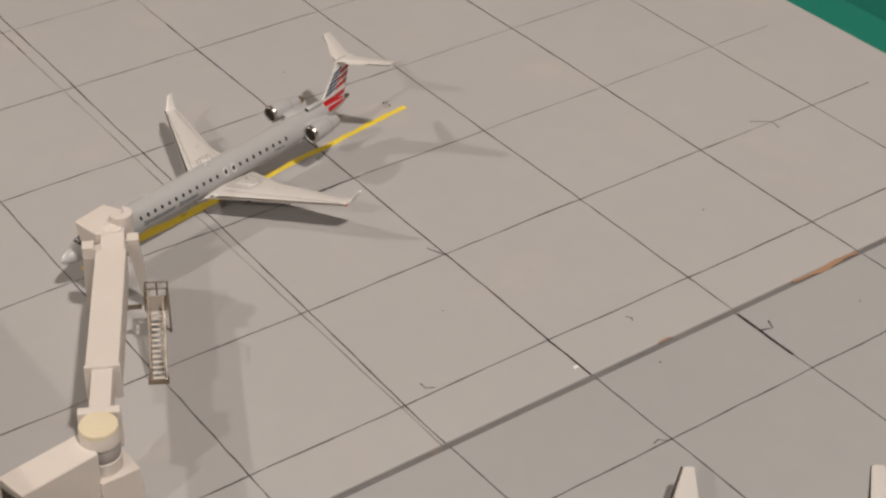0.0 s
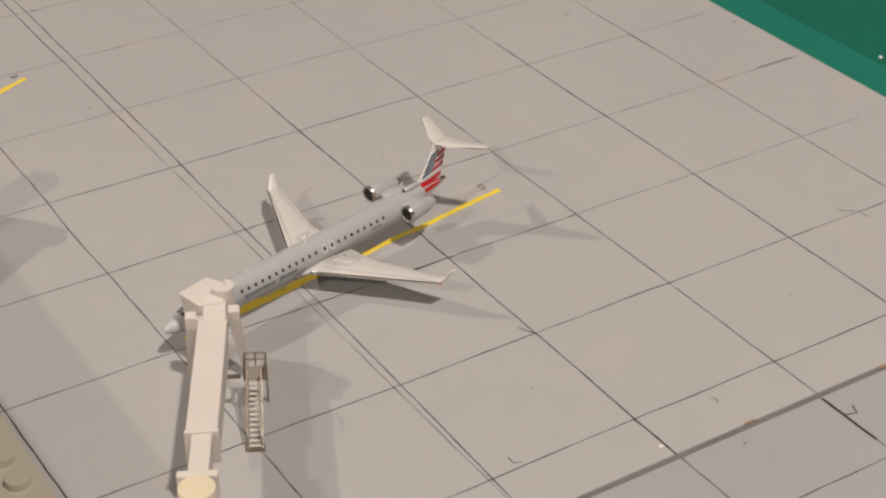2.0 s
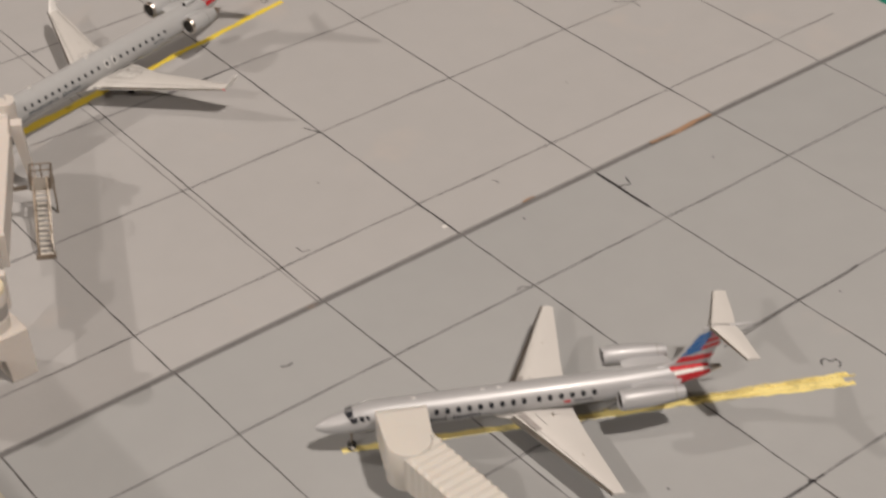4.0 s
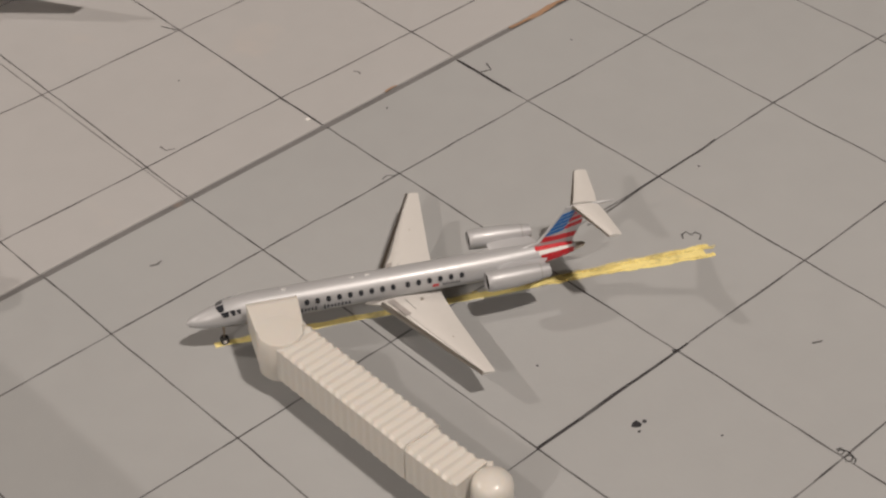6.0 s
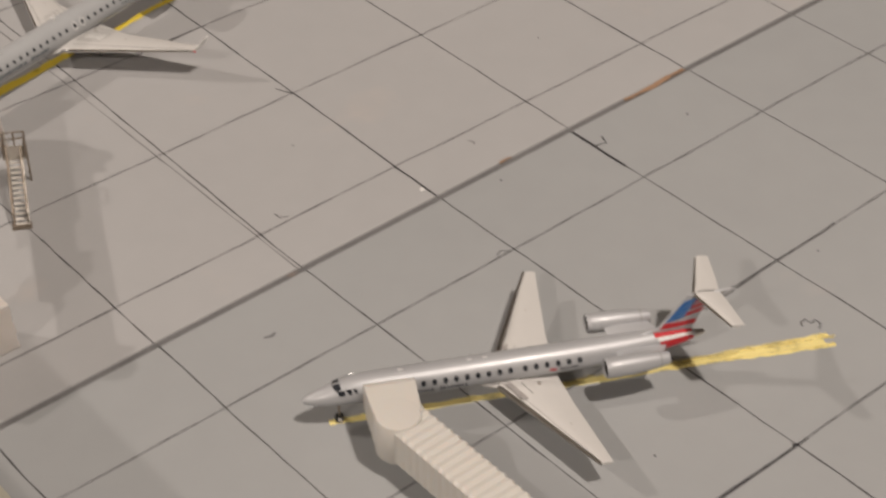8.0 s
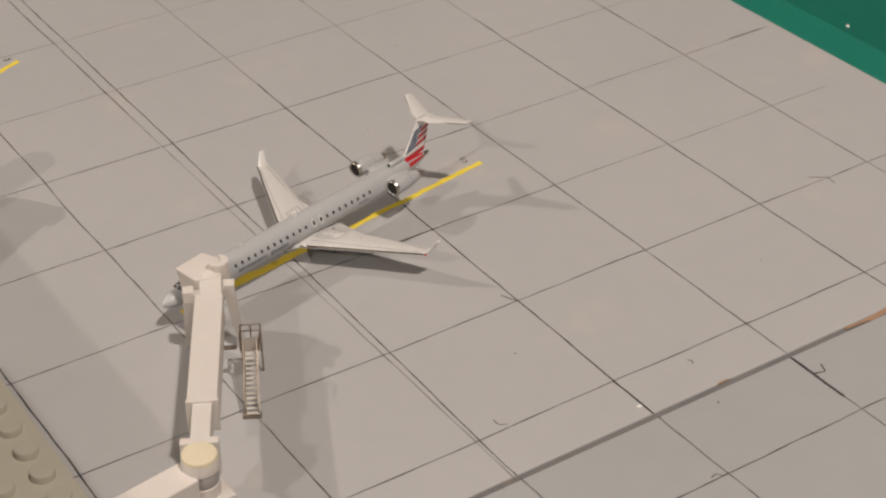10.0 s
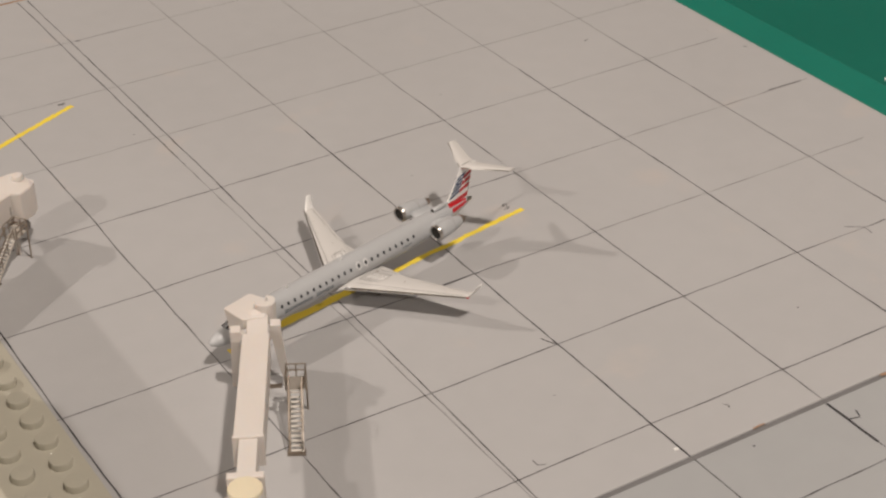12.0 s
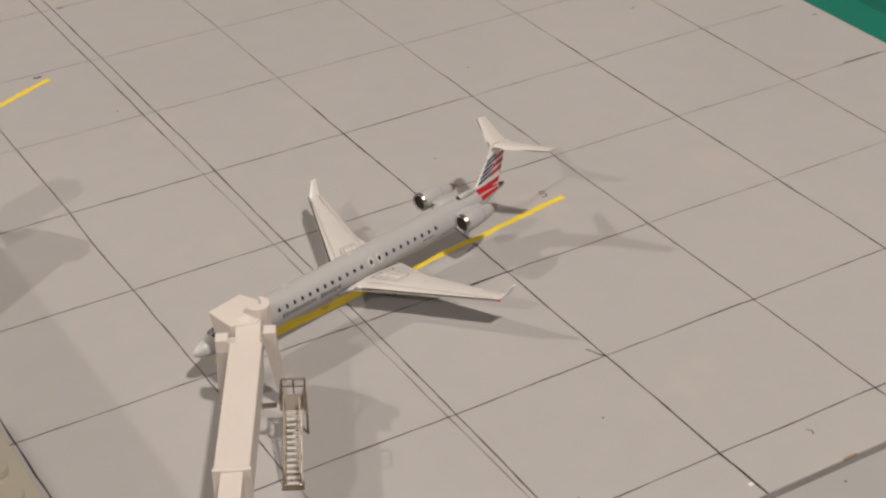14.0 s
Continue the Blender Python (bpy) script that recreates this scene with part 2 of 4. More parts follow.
def table():
    top = thing("table", "large green painted table under the boards", "table", 10, -8, -1.3)
    part("tabletop", block(bmesh.new(), -60, 80, -70, 75, -3.0, 0, 0.3), TABLE, top)
    # strip of a lighter green along the boards' east side
    part("lighter_strip", block(bmesh.new(), 12.6, 15.9, -60, 60, 0.0, 0.25, 0.08), TABLE_LIGHTER, top, "lighter green strip beside the boards")
    part("paint_fleck", prism(bmesh.new(), [(16.12, 0.42), (16.24, 0.44), (16.28, 0.58), (16.15, 0.55)], 0.25, 0.27), WHITE, top, "white paint fleck")
    for x in (-52, 72):
        for y in (-62, 67):
            part("leg", block(bmesh.new(), x - 4, x + 4, y - 4, y + 4, -78.7, -3.0, 0.3), TABLE, top)


table()


def apron(name, x0, x1, y0, y1, label, paint=BOARD):
    ob = tagged(link(name, None), label, "model apron", kind="structure")
    part("panel", block(bmesh.new(), x0, x1, y0, y1, -1.05, 0, 0.03), paint, ob)
    return ob


apron_north = apron("apron_board_1", WEST, EAST, JOINT + 0.08, NORTH, "grey painted board ruled with pencil squares")
apron_south = apron("apron_board_2", WEST, EAST, -62, JOINT - 0.08, "grey painted board ruled with pencil squares, beside the joint", BOARD_DULL)
apron_far = apron("apron_board_3", WEST, EAST, NORTH + 0.14, 44, "grey painted board ruled with pencil squares, far end")
part("joint_filler", block(bmesh.new(), WEST, EAST, JOINT - 0.08, JOINT + 0.08, -1.0, -0.035), GROOVE, apron_south, "dark filler in the joint")
part("joint_filler", block(bmesh.new(), WEST, EAST, NORTH, NORTH + 0.14, -1.0, -0.02), MDF, apron_far, "bare brown filler in the joint")
rng = random.Random(4)
part("bare_edge", stroke(wobbly((13.3, JOINT + 0.03), (15.3, JOINT + 0.03), 0.02, 0.2, rng), 0.12, 0.004, 0.4, rng), MDF, apron_north, "bare brown patch at the joint")
part("bare_edge", stroke(wobbly((9.4, JOINT + 0.08), (9.75, JOINT + 0.08), 0.01, 0.1, rng), 0.05, 0.004, 0.4, rng), MDF, apron_north)


def rule(board, a, b, mat, width=0.035, amount=0.012):
    part("pencil_line", stroke(wobbly(a, b, amount, 0.45, rng), width, 0.002 + rng.uniform(0, 0.0008), 0.3, rng), mat, board)


# lines across the boards, one after another from the table's far end to the near one
for y, mat in ((7.75, PEN_FAINT), (3.85, PEN_FAINT), (0.02, PEN_FAINT), (-3.74, PEN), (-7.6, PEN), (-11.46, PEN), (-15.25, PEN), (-19.03, PEN)):
    rule(apron_north, (WEST, y), (11.5, y + 0.02), mat)
    rule(apron_north, (11.5, y + 0.02), (EAST - rng.uniform(0.1, 1.6), y + 0.03), PEN_FAINT if y > -14 else mat)
for y in (-22.84, -26.62, -30.42, -34.2, -38.0):
    rule(apron_south, (WEST, y + 0.1), (7.6, y), PEN)
    rule(apron_south, (7.6, y), (EAST, y - 0.06), PEN)
# lines along the boards
TOP, LOW = NORTH - 0.1, JOINT + 0.07
for x0, x1, mat in ((-3.8, -3.8, PEN_DARK), (0.24, 0.24, PEN), (3.69, 3.76, PEN_FAINT), (4.04, 3.86, PEN), (7.62, 7.55, PEN_DARK), (11.47, 11.49, PEN), (15.33, 15.36, PEN_DARK), (19.17, 19.2, PEN)):
    rule(apron_north, (x0, TOP), (x0, -2), PEN if x0 < 5 else PEN_FAINT)
    rule(apron_north, (x0, -2), (x1, LOW), mat, amount=0.02 if x0 < 1 else 0.012)
for x0, x1 in ((-3.5, -3.4), (0.27, 0.35), (3.87, 4.15), (7.57, 7.80), (11.44, 11.62), (15.36, 15.5), (19.2, 19.35)):
    rule(apron_south, (x0, JOINT - 0.07), (x1, -40), PEN)
for y in (15.5, 19.3, 23.1):
    rule(apron_far, (WEST, y), (EAST, y), PEN_FAINT)
for x in (0.25, 3.8, 4.05, 7.65, 11.5, 15.35, 19.2):
    rule(apron_far, (x, NORTH + 0.2), (x, 40), PEN_FAINT)
# lines gone over a second time
rule(apron_south, (9.2, -26.74), (13.4, -26.62), PEN, 0.05, 0.02)
rule(apron_south, (4.0, -30.36), (8.0, -30.42), PEN_DARK, 0.05, 0.015)
rule(apron_south, (11.46, -20.6), (11.46, -22.3), PEN_DARK, 0.06, 0.015)
rule(apron_north, (5.7, -11.50), (7.75, -11.43), PEN_DARK, 0.04, 0.02)
rule(apron_north, (21.0, -7.53), (22.3, -7.56), PEN, 0.05)
rule(apron_north, (7.53, -19.0), (7.55, -20.3), PEN_DARK, 0.05, 0.015)


def scribble(board, pts, width=0.035, mat=PEN_DARK):
    part("pen_mark", stroke(pts, width, 0.0032, 0.3, rng), mat, board)


def figure(board, x, y, size, turn, pts, mat=PEN_DARK):
    c, s = math.cos(radians(turn)), math.sin(radians(turn))
    scribble(board, [(x + size * (u * c - v * s), y + size * (u * s + v * c)) for u, v in pts], 0.032, mat)


LOOPS = ((-0.5, 0.25), (-0.3, 0.45), (-0.1, 0.3), (-0.2, 0.0), (-0.45, 0.1), (-0.3, 0.35), (0.1, 0.3), (0.35, 0.05), (0.3, -0.3), (0.05, -0.4), (-0.05, -0.1), (0.2, 0.1), (0.5, -0.1), (0.45, -0.45))
FIVE = ((0.35, 0.5), (-0.2, 0.48), (-0.25, 0.1), (0.1, 0.12), (0.3, -0.1), (0.2, -0.4), (-0.1, -0.5), (-0.3, -0.38))
THREE = ((-0.3, 0.42), (0.0, 0.5), (0.28, 0.3), (0.05, 0.04), (0.3, -0.2), (0.1, -0.48), (-0.3, -0.4))
figure(apron_north, 10.18, -9.01, 0.26, -15, FIVE)
scribble(apron_north, [(2.0, 3.68), (2.12, 3.62), (2.22, 3.7)], 0.09)
figure(apron_south, 10.50, -28.40, 0.40, 39, THREE)
figure(apron_south, 7.80, -34.20, 0.36, -60, LOOPS)
scribble(apron_north, [(4.5, -18.62), (4.5, -18.82), (4.68, -18.9)], 0.03, PEN)
scribble(apron_south, [(11.85, -21.15), (11.75, -21.4), (11.45, -21.3)], 0.04)
scribble(apron_south, [(1.98, -21.68), (2.12, -21.74), (2.25, -21.7)], 0.05, PEN)
scribble(apron_south, [(7.2, -22.75), (7.35, -22.7), (7.5, -22.85)], 0.03, PEN)
scribble(apron_south, [(9.7, -32.02), (9.9, -32.12)], 0.04, PEN)
scribble(apron_north, [(7.36, -14.80), (7.45, -15.02), (7.56, -15.24)], 0.03)
scribble(apron_north, [(17.3, -14.9), (17.75, -15.22), (17.7, -15.55)], 0.03, PEN)
scribble(apron_north, [(9.42, -19.3), (9.5, -19.42), (9.44, -19.5)], 0.03, PEN)
scribble(apron_north, [(18.3, -1.5), (18.5, -1.45)], 0.05, PEN)
scribble(apron_north, [(4.18, 7.72), (4.36, 7.68)], 0.08, PEN)
scribble(apron_north, [(22.42, -4.66), (22.52, -4.74)], 0.05, PEN)
scribble(apron_south, [(7.62, -30.36), (7.74, -30.44)], 0.09)


def blot(board, x, y, r):
    bm = bmesh.new()
    prism(bm, [(x + r * rng.uniform(0.6, 1.1) * math.cos(k * 0.7), y + r * rng.uniform(0.5, 1) * math.sin(k * 0.7)) for k in range(9)], 0.0, 0.003)
    part("ink_blot", bm, INK, board)


blot(apron_south, 5.70, -31.16, 0.11)
blot(apron_south, 5.86, -31.22, 0.055)
blot(apron_south, 5.60, -31.32, 0.04)
for x, y in ((6.6, -32.4), (5.5, -28.9), (12.4, -27.0), (9.0, -20.9), (14.0, -21.8)):
    blot(apron_south, x, y, 0.03)
for x, y in ((22.2, -3.1), (8.9, -6.1), (6.3, -16.9), (13.6, -17.2), (3.2, 0.6), (12.3, -2.2)):
    blot(apron_north, x, y, 0.025)
part("paint_flake", block(bmesh.new(), 7.40, 7.50, -20.08, -20.0, 0, 0.02), WHITE, apron_north, "chipped white fleck beside the joint")
# yellow parking lines, one marker stroke over another
for board, a, b, mat, w in ((apron_north, (0.62, -11.13), (10.52, -9.36), YELLOW, 0.17), (apron_north, (-3.3, 0.66), (2.35, 3.38), YELLOW, 0.19),
                            (apron_south, (1.5, -24.38), (10.30, -28.90), YELLOW_PALE, 0.16), (apron_south, (7.2, -27.25), (10.50, -28.84), YELLOW_PALE, 0.14)):
    part("marker_line", stroke(wobbly(a, b, 0.014, 0.16, rng), w, 0.0042 + 0.0005 * rng.random(), 0.17, rng), mat, board, "hand-drawn yellow marker line")
part("marker_line", stroke(wobbly((1.6, -10.84), (5.0, -10.25), 0.02, 0.14, rng), 0.17, 0.0051, 0.2, rng), YELLOW, apron_north)
part("marker_line", stroke(wobbly((7.4, -27.45), (10.40, -29.10), 0.02, 0.12, rng), 0.12, 0.0051, 0.3, rng), YELLOW_PALE, apron_south)
for k, (a, b, w) in enumerate((((5.6, -26.42), (10.45, -28.80), 0.07), ((6.4, -26.86), (10.6, -28.93), 0.06), ((7.0, -27.25), (10.42, -29.06), 0.06), ((7.6, -27.42), (10.52, -28.96), 0.05), ((6.8, -26.98), (10.2, -28.72), 0.05))):
    part("marker_line", stroke(wobbly(a, b, 0.025, 0.14, rng), w, 0.0056 + 0.0004 * k, 0.45, rng), YELLOW_STREAK, apron_south)


# ---- the two model aircraft: x runs from nose to tail, y to the port side ... z up ----
def hull(stations, z, seg=28):
    """Rings (x, centre height above z, half width, half height)."""
    return [[(x, ry * math.cos(k * math.tau / seg), z + zc + rz * math.sin(k * math.tau / seg)) for k in range(seg)] for x, zc, ry, rz in stations]


def foil(x, y, z, chord, thick, lean=0.0):
    """A wing section of eight points; lean turns it from flat (0) to upright (1)."""
    shape = ((0, 0), (0.06, 0.5), (0.3, 0.9), (0.65, 0.6), (1, 0.06), (0.65, -0.35), (0.3, -0.5), (0.06, -0.35))
    up, out = 1 - lean, lean
    return [(x + u * chord, y - v * thick * out, z + v * thick * up) for u, v in shape]


def aircraft(name, label, spec, x, y, turn):
    s = spec
    ob = thing(name, label, "model aircraft", x, y, 0, turn, "model aircraft on the apron")
    body = part("fuselage", skin(bmesh.new(), hull(s["hull"], s["z"])), s["paint"], ob, s["body_label"], True)
    z, r = s["z"], s["r"]

    # cockpit panes
    for side in (-1, 1):
        for k, (x0, x1, a0, a1) in enumerate(s["panes"]):
            bm = bmesh.new()
            pts = []
            for xx, aa in ((x0, a0), (x1, a0 + s["pane_skew"]), (x1, a1), (x0 + 0.05, a1)):
                ring_y, ring_z = at_hull(s, xx, radians(aa))
                pts.append(Vector((xx, side * ring_y, ring_z)))
            out = (pts[1] - pts[0]).cross(pts[3] - pts[0]).normalized()
            if out.z < 0:
                out = -out
            front, back = [bm.verts.new(p + out * 0.012) for p in pts], [bm.verts.new(p - out * 0.03) for p in pts]
            bm.faces.new(front)
            for i in range(4):
                bm.faces.new((front[i], front[(i + 1) % 4], back[(i + 1) % 4], back[i]))
            part("cockpit_pane", bm, GLASS_DARK, body, "black glossy cockpit pane" if k == 0 else "")

    # cabin windows, one mesh shared by all
    w, h = s["win"]
    bm = prism(bmesh.new(), [(w / 2 * sx * (1 if abs(sy) < 0.6 else 0.62), h / 2 * sy) for sx, sy in ((1, -0.5), (1, 0.5), (0.9, 1), (-0.9, 1), (-1, 0.5), (-1, -0.5), (-0.9, -1), (0.9, -1))], -0.02, 0.007)
    win = finish("cabin_window", bm, GLASS_DARK)
    lift = radians(s["win_angle"])
    for xx in s["windows"]:
        for side in (-1, 1):
            wy, wz = at_hull(s, xx, lift)
            m = pose(xx, side * wy, wz) @ (pose(0, 0, 0, 90 - s["win_angle"], 0, 0) if side < 0 else pose(0, 0, 0, -90 + s["win_angle"], 0, 0))
            repeat("cabin_window", win, body, m)
    for xx in s["exits"]:
        ring = bmesh.new()
        n = 16
        rows = [[ring.verts.new((a * math.cos(k * math.tau / n), b * math.sin(k * math.tau / n), zz)) for k in range(n)] for a, b, zz in ((0.075, 0.11, -0.01), (0.075, 0.11, 0.006), (0.06, 0.095, 0.006), (0.06, 0.095, -0.01))]
        for a, b in zip(rows, rows[1:]):
            for k in range(n):
                ring.faces.new((a[k], a[(k + 1) % n], b[(k + 1) % n], b[k]))
        wy, wz = at_hull(s, xx, lift)
        repeat("exit_outline", finish("exit_outline", ring, WHITE), body, pose(xx, -wy, wz, 90 - s["win_angle"], 0, 0))

    # lettering as plain bars, and a small flag
    for x0, x1, a, hh, mat in s["bars"]:
        wy, wz = at_hull(s, (x0 + x1) / 2, radians(a))
        bm = block(bmesh.new(), (x0 - x1) / 2, (x1 - x0) / 2, -hh / 2, hh / 2, -0.02, 0.004)
        repeat("lettering_bar", finish("lettering_bar", bm, mat), body, pose((x0 + x1) / 2, -wy, wz, 90 - a, 0, 0))

    # wings
    for side in (-1, 1):
        secs = [foil(xx, side * yy, zz, c, t) for xx, yy, zz, c, t in s["wing"]]
        wing = part("wing", skin(bmesh.new(), secs), WING, ob, "pale grey swept wing", True)
        (xa, ya, za, ca, ta), (xb, yb, zb, cb, tb) = s["wing"][1], s["wing"][-1]
        edge = bmesh.new()
        tube(edge, (xa + 0.015, side * ya, za + 0.01), (xb + 0.015, side * yb, zb + 0.005), s["edge"], s["edge"] * 0.6, 8)
        part("leading_edge", edge, CHROME if s["winglet"] else STEEL, wing, "bright metal leading edge", True)
        for f0, f1, u0, u1 in s["panel_lines"]:
            a, b = [Vector((xa + (xb - xa) * f + (ca + (cb - ca) * f) * u, side * (ya + (yb - ya) * f), za + (zb - za) * f + (ta + (tb - ta) * f) * 0.95 + 0.004)) for f, u in ((f0, u0), (f1, u1))]
            line = bmesh.new()
            tube(line, a, b, 0.0055, 0.0055, 4)
            part("panel_line", line, LINE_GREY, wing)
        def on_wing(f, u, lift):
            rise = 0.5 + (u - 0.06) / 0.24 * 0.4 if u < 0.3 else 0.9 - (u - 0.3) / 0.35 * 0.3
            return Vector((xa + (xb - xa) * f + (ca + (cb - ca) * f) * u, side * (ya + (yb - ya) * f), za + (zb - za) * f + (ta + (tb - ta) * f) * rise + lift))

        def patch(name, f0, f1, u0, u1, lift, mat, label=""):
            bm = bmesh.new()
            low, high = [[bm.verts.new(on_wing(f, u, dz)) for f, u in ((f0, u0), (f1, u0), (f1, u1), (f0, u1))] for dz in (-0.01, lift)]
            bm.faces.new(high)
            for i in range(4):
                bm.faces.new((low[i], low[(i + 1) % 4], high[(i + 1) % 4], high[i]))
            part(name, bm, mat, wing, label)

        for f0, f1, u0, u1 in s["walkway"]:
            patch("walkway_dash", f0, f1, u0, u1, 0.012, WHITE)
        if s["root_panel"]:
            patch("root_panel", *s["root_panel"], 0.014, PRINT_GREY, "grey metal panel at the wing root")
        for f, u in s["dots"]:
            dot = bmesh.new()
            c = Vector((xa + (xb - xa) * f + (ca + (cb - ca) * f) * u, side * (ya + (yb - ya) * f), za + (zb - za) * f + (ta + (tb - ta) * f) * 0.8))
            tube(dot, c, c + Vector((0, 0, 0.018)), 0.009, 0.009, 6)
            part("rivet", dot, STEEL_DARK, wing)
        if s["winglet"]:
            wl = [foil(xb + dx, side * (yb + dy), zb + dz, c, 0.03, lean) for dx, dy, dz, c, lean in s["winglet"]]
            part("winglet", skin(bmesh.new(), wl), WHITE, wing, "small upturned winglet", True)
            light = bmesh.new()
            tube(light, (xb + 0.02, side * (yb + 0.01), zb), (xb + 0.05, side * (yb + 0.05), zb + 0.01), 0.025, 0.02, 6)
            part("tip_light", light, RED if side < 0 else GLASS_DARK, wing)

        # engines on their pylons
        ex, ey, ez, el, er = s["engine"]
        prof = [(0.10, er * 0.70), (0.0, er * 0.80), (0.02, er * 0.93), (0.12, er * 1.0), (el * 0.45, er * 1.0), (el * 0.8, er * 0.82), (el, er * 0.62), (el - 0.04, er * 0.5), (el - 0.2, er * 0.46)]
        eng = part("engine", turned(bmesh.new(), prof, (ex, side * ey, ez), (1, side * -0.03, 0.0)), s["engine_paint"], ob, s["engine_label"], True)
        part("intake_lip", turned(bmesh.new(), [(0.012, er * 0.79), (-0.012, er * 0.86), (0.01, er * 0.94), (0.07, er * 1.005)], (ex, side * ey, ez), (1, side * -0.03, 0), 24, False), STEEL if s["winglet"] else SILVER, eng, "bright metal intake ring" if s["winglet"] else "", True)
        part("fan", turned(bmesh.new(), [(0.025, er * 0.80), (0.03, er * 0.5), (0.035, 0.005)], (ex, side * ey, ez), (1, side * -0.03, 0)), FAN, eng)
        part("exhaust_cone", turned(bmesh.new(), [(el - 0.2, er * 0.42), (el - 0.02, er * 0.34), (el + s["cone"], 0.02)], (ex, side * ey, ez), (1, side * -0.03, 0)), STEEL, eng, "bare metal exhaust cone", True)
        seam_r = 0.925 if s["winglet"] else 0.80
        band = turned(bmesh.new(), [(el * s["seam"], er * seam_r), (el * s["seam"] + 0.012, er * seam_r), (el * s["seam"] + 0.02, er * seam_r * 0.98)], (ex, side * ey, ez), (1, side * -0.03, 0), 24, False)
        part("cowl_seam", band, LINE_GREY, eng)
        if s["winglet"]:
            part("exhaust_nozzle", turned(bmesh.new(), [(el - 0.1, er * 0.5), (el + 0.05, er * 0.46), (el + 0.13, er * 0.40), (el + 0.135, er * 0.36)], (ex, side * ey, ez), (1, side * -0.03, 0), 20, False), STEEL_DARK, eng, "dull metal exhaust nozzle", True)
        py0, py1 = side * r * 0.7, side * (ey - er * 0.7)
        part("pylon", skin(bmesh.new(), [foil(ex + el * 0.28, py0, ez - 0.05, el * 0.8, 0.07), foil(ex + el * 0.22, py1, ez, el * 0.7, 0.07)]), s["paint"], ob, "", True)

        # tailplane
        hs = [foil(xx, side * yy, zz, c, t) for xx, yy, zz, c, t in s["stab"]]
        stab = part("tailplane", skin(bmesh.new(), hs), WING, ob, "pale grey tailplane half", True)
        (xa, ya, za, ca, ta), (xb, yb, zb, cb, tb) = s["stab"][0], s["stab"][-1]
        edge = bmesh.new()
        tube(edge, (xa + 0.01, side * ya, za + 0.005), (xb + 0.01, side * yb, zb + 0.005), 0.022 if s["winglet"] else 0.034, 0.018, 8)
        part("leading_edge", edge, CHROME if s["winglet"] else STEEL, stab, "", True)

        # main gear
        gx, gy = s["gear"]
        leg = bmesh.new()
        tube(leg, (gx, side * gy, z - r * 0.6), (gx, side * gy, 0.10), 0.03, 0.025, 8)
        gear = part("main_gear", leg, STEEL, ob)
        for dy in (-0.06, 0.06):
            wheel = turned(bmesh.new(), [(-0.03, 0.04), (-0.03, 0.09), (-0.015, 0.105), (0.015, 0.105), (0.03, 0.09), (0.03, 0.04)], (gx, side * gy + dy, 0.105), (0, 1, 0), 16)
            part("wheel", wheel, BLACK, gear, "", True)

    # nose gear
    leg = bmesh.new()
    tube(leg, (s["nose_gear"], 0, z - r * 0.5), (s["nose_gear"], 0, 0.08), 0.025, 0.02, 8)
    block(leg, s["nose_gear"] + 0.05, s["nose_gear"] + 0.2, 0.03, 0.045, z - r * 1.25, z - r * 0.8)
    gear = part("nose_gear", leg, STEEL_DARK, ob)
    for dy in (-0.045, 0.045):
        wheel = turned(bmesh.new(), [(-0.024, 0.045), (-0.024, 0.072), (-0.01, 0.085), (0.01, 0.085), (0.024, 0.072), (0.024, 0.045)], (s["nose_gear"], dy, 0.085), (0, 1, 0), 16)
        wheel = part("wheel", wheel, BLACK, gear, "", True)
        hub = turned(bmesh.new(), [(-0.028, 0.02), (-0.028, 0.04), (0.028, 0.04), (0.028, 0.02)], (s["nose_gear"], dy, 0.085), (0, 1, 0), 12)
        part("hub", hub, STEEL_BRIGHT, wheel)

    # ram air scoop in front of the fin
    if s["winglet"]:
        scoop = part("air_scoop", turned(bmesh.new(), [(0.0, 0.05), (0.02, 0.062), (0.3, 0.07), (0.62, 0.03)], (7.42, 0, 1.23), (1, 0, 0.03), 14), GREY_PAINT, ob, "small scoop before the fin", True)
        part("scoop_mouth", turned(bmesh.new(), [(-0.006, 0.05), (0.01, 0.056)], (7.42, 0, 1.23), (1, 0, 0.03), 14), BLACK, ob)

    # fin with its stripes
    def up(sec):
        xx, zz, c, t = sec
        return [(xx + u * c, v * t, zz) for u, v in ((0, 0), (0.08, 0.42), (0.4, 0.5), (1, 0.08), (1, -0.08), (0.4, -0.5), (0.08, -0.42))]

    fin = part("fin", skin(bmesh.new(), [up(q) for q in s["fin"]]), WHITE if s["winglet"] else SILVER, ob, "upright tail fin with printed stripes", True)
    (xa, za, ca, ta), (xb, zb, cb, tb) = s["fin"][-2], s["fin"][-1]

    def on_fin(f, u, side):
        half = (ta + (tb - ta) * f) * (0.5 if 0.1 <= u <= 0.45 else 0.5 - 0.42 * max(0, u - 0.4) / 0.6 if u > 0.4 else 0.4)
        return (xa + (xb - xa) * f + (ca + (cb - ca) * f) * u, side * (half + 0.006), za + (zb - za) * f)

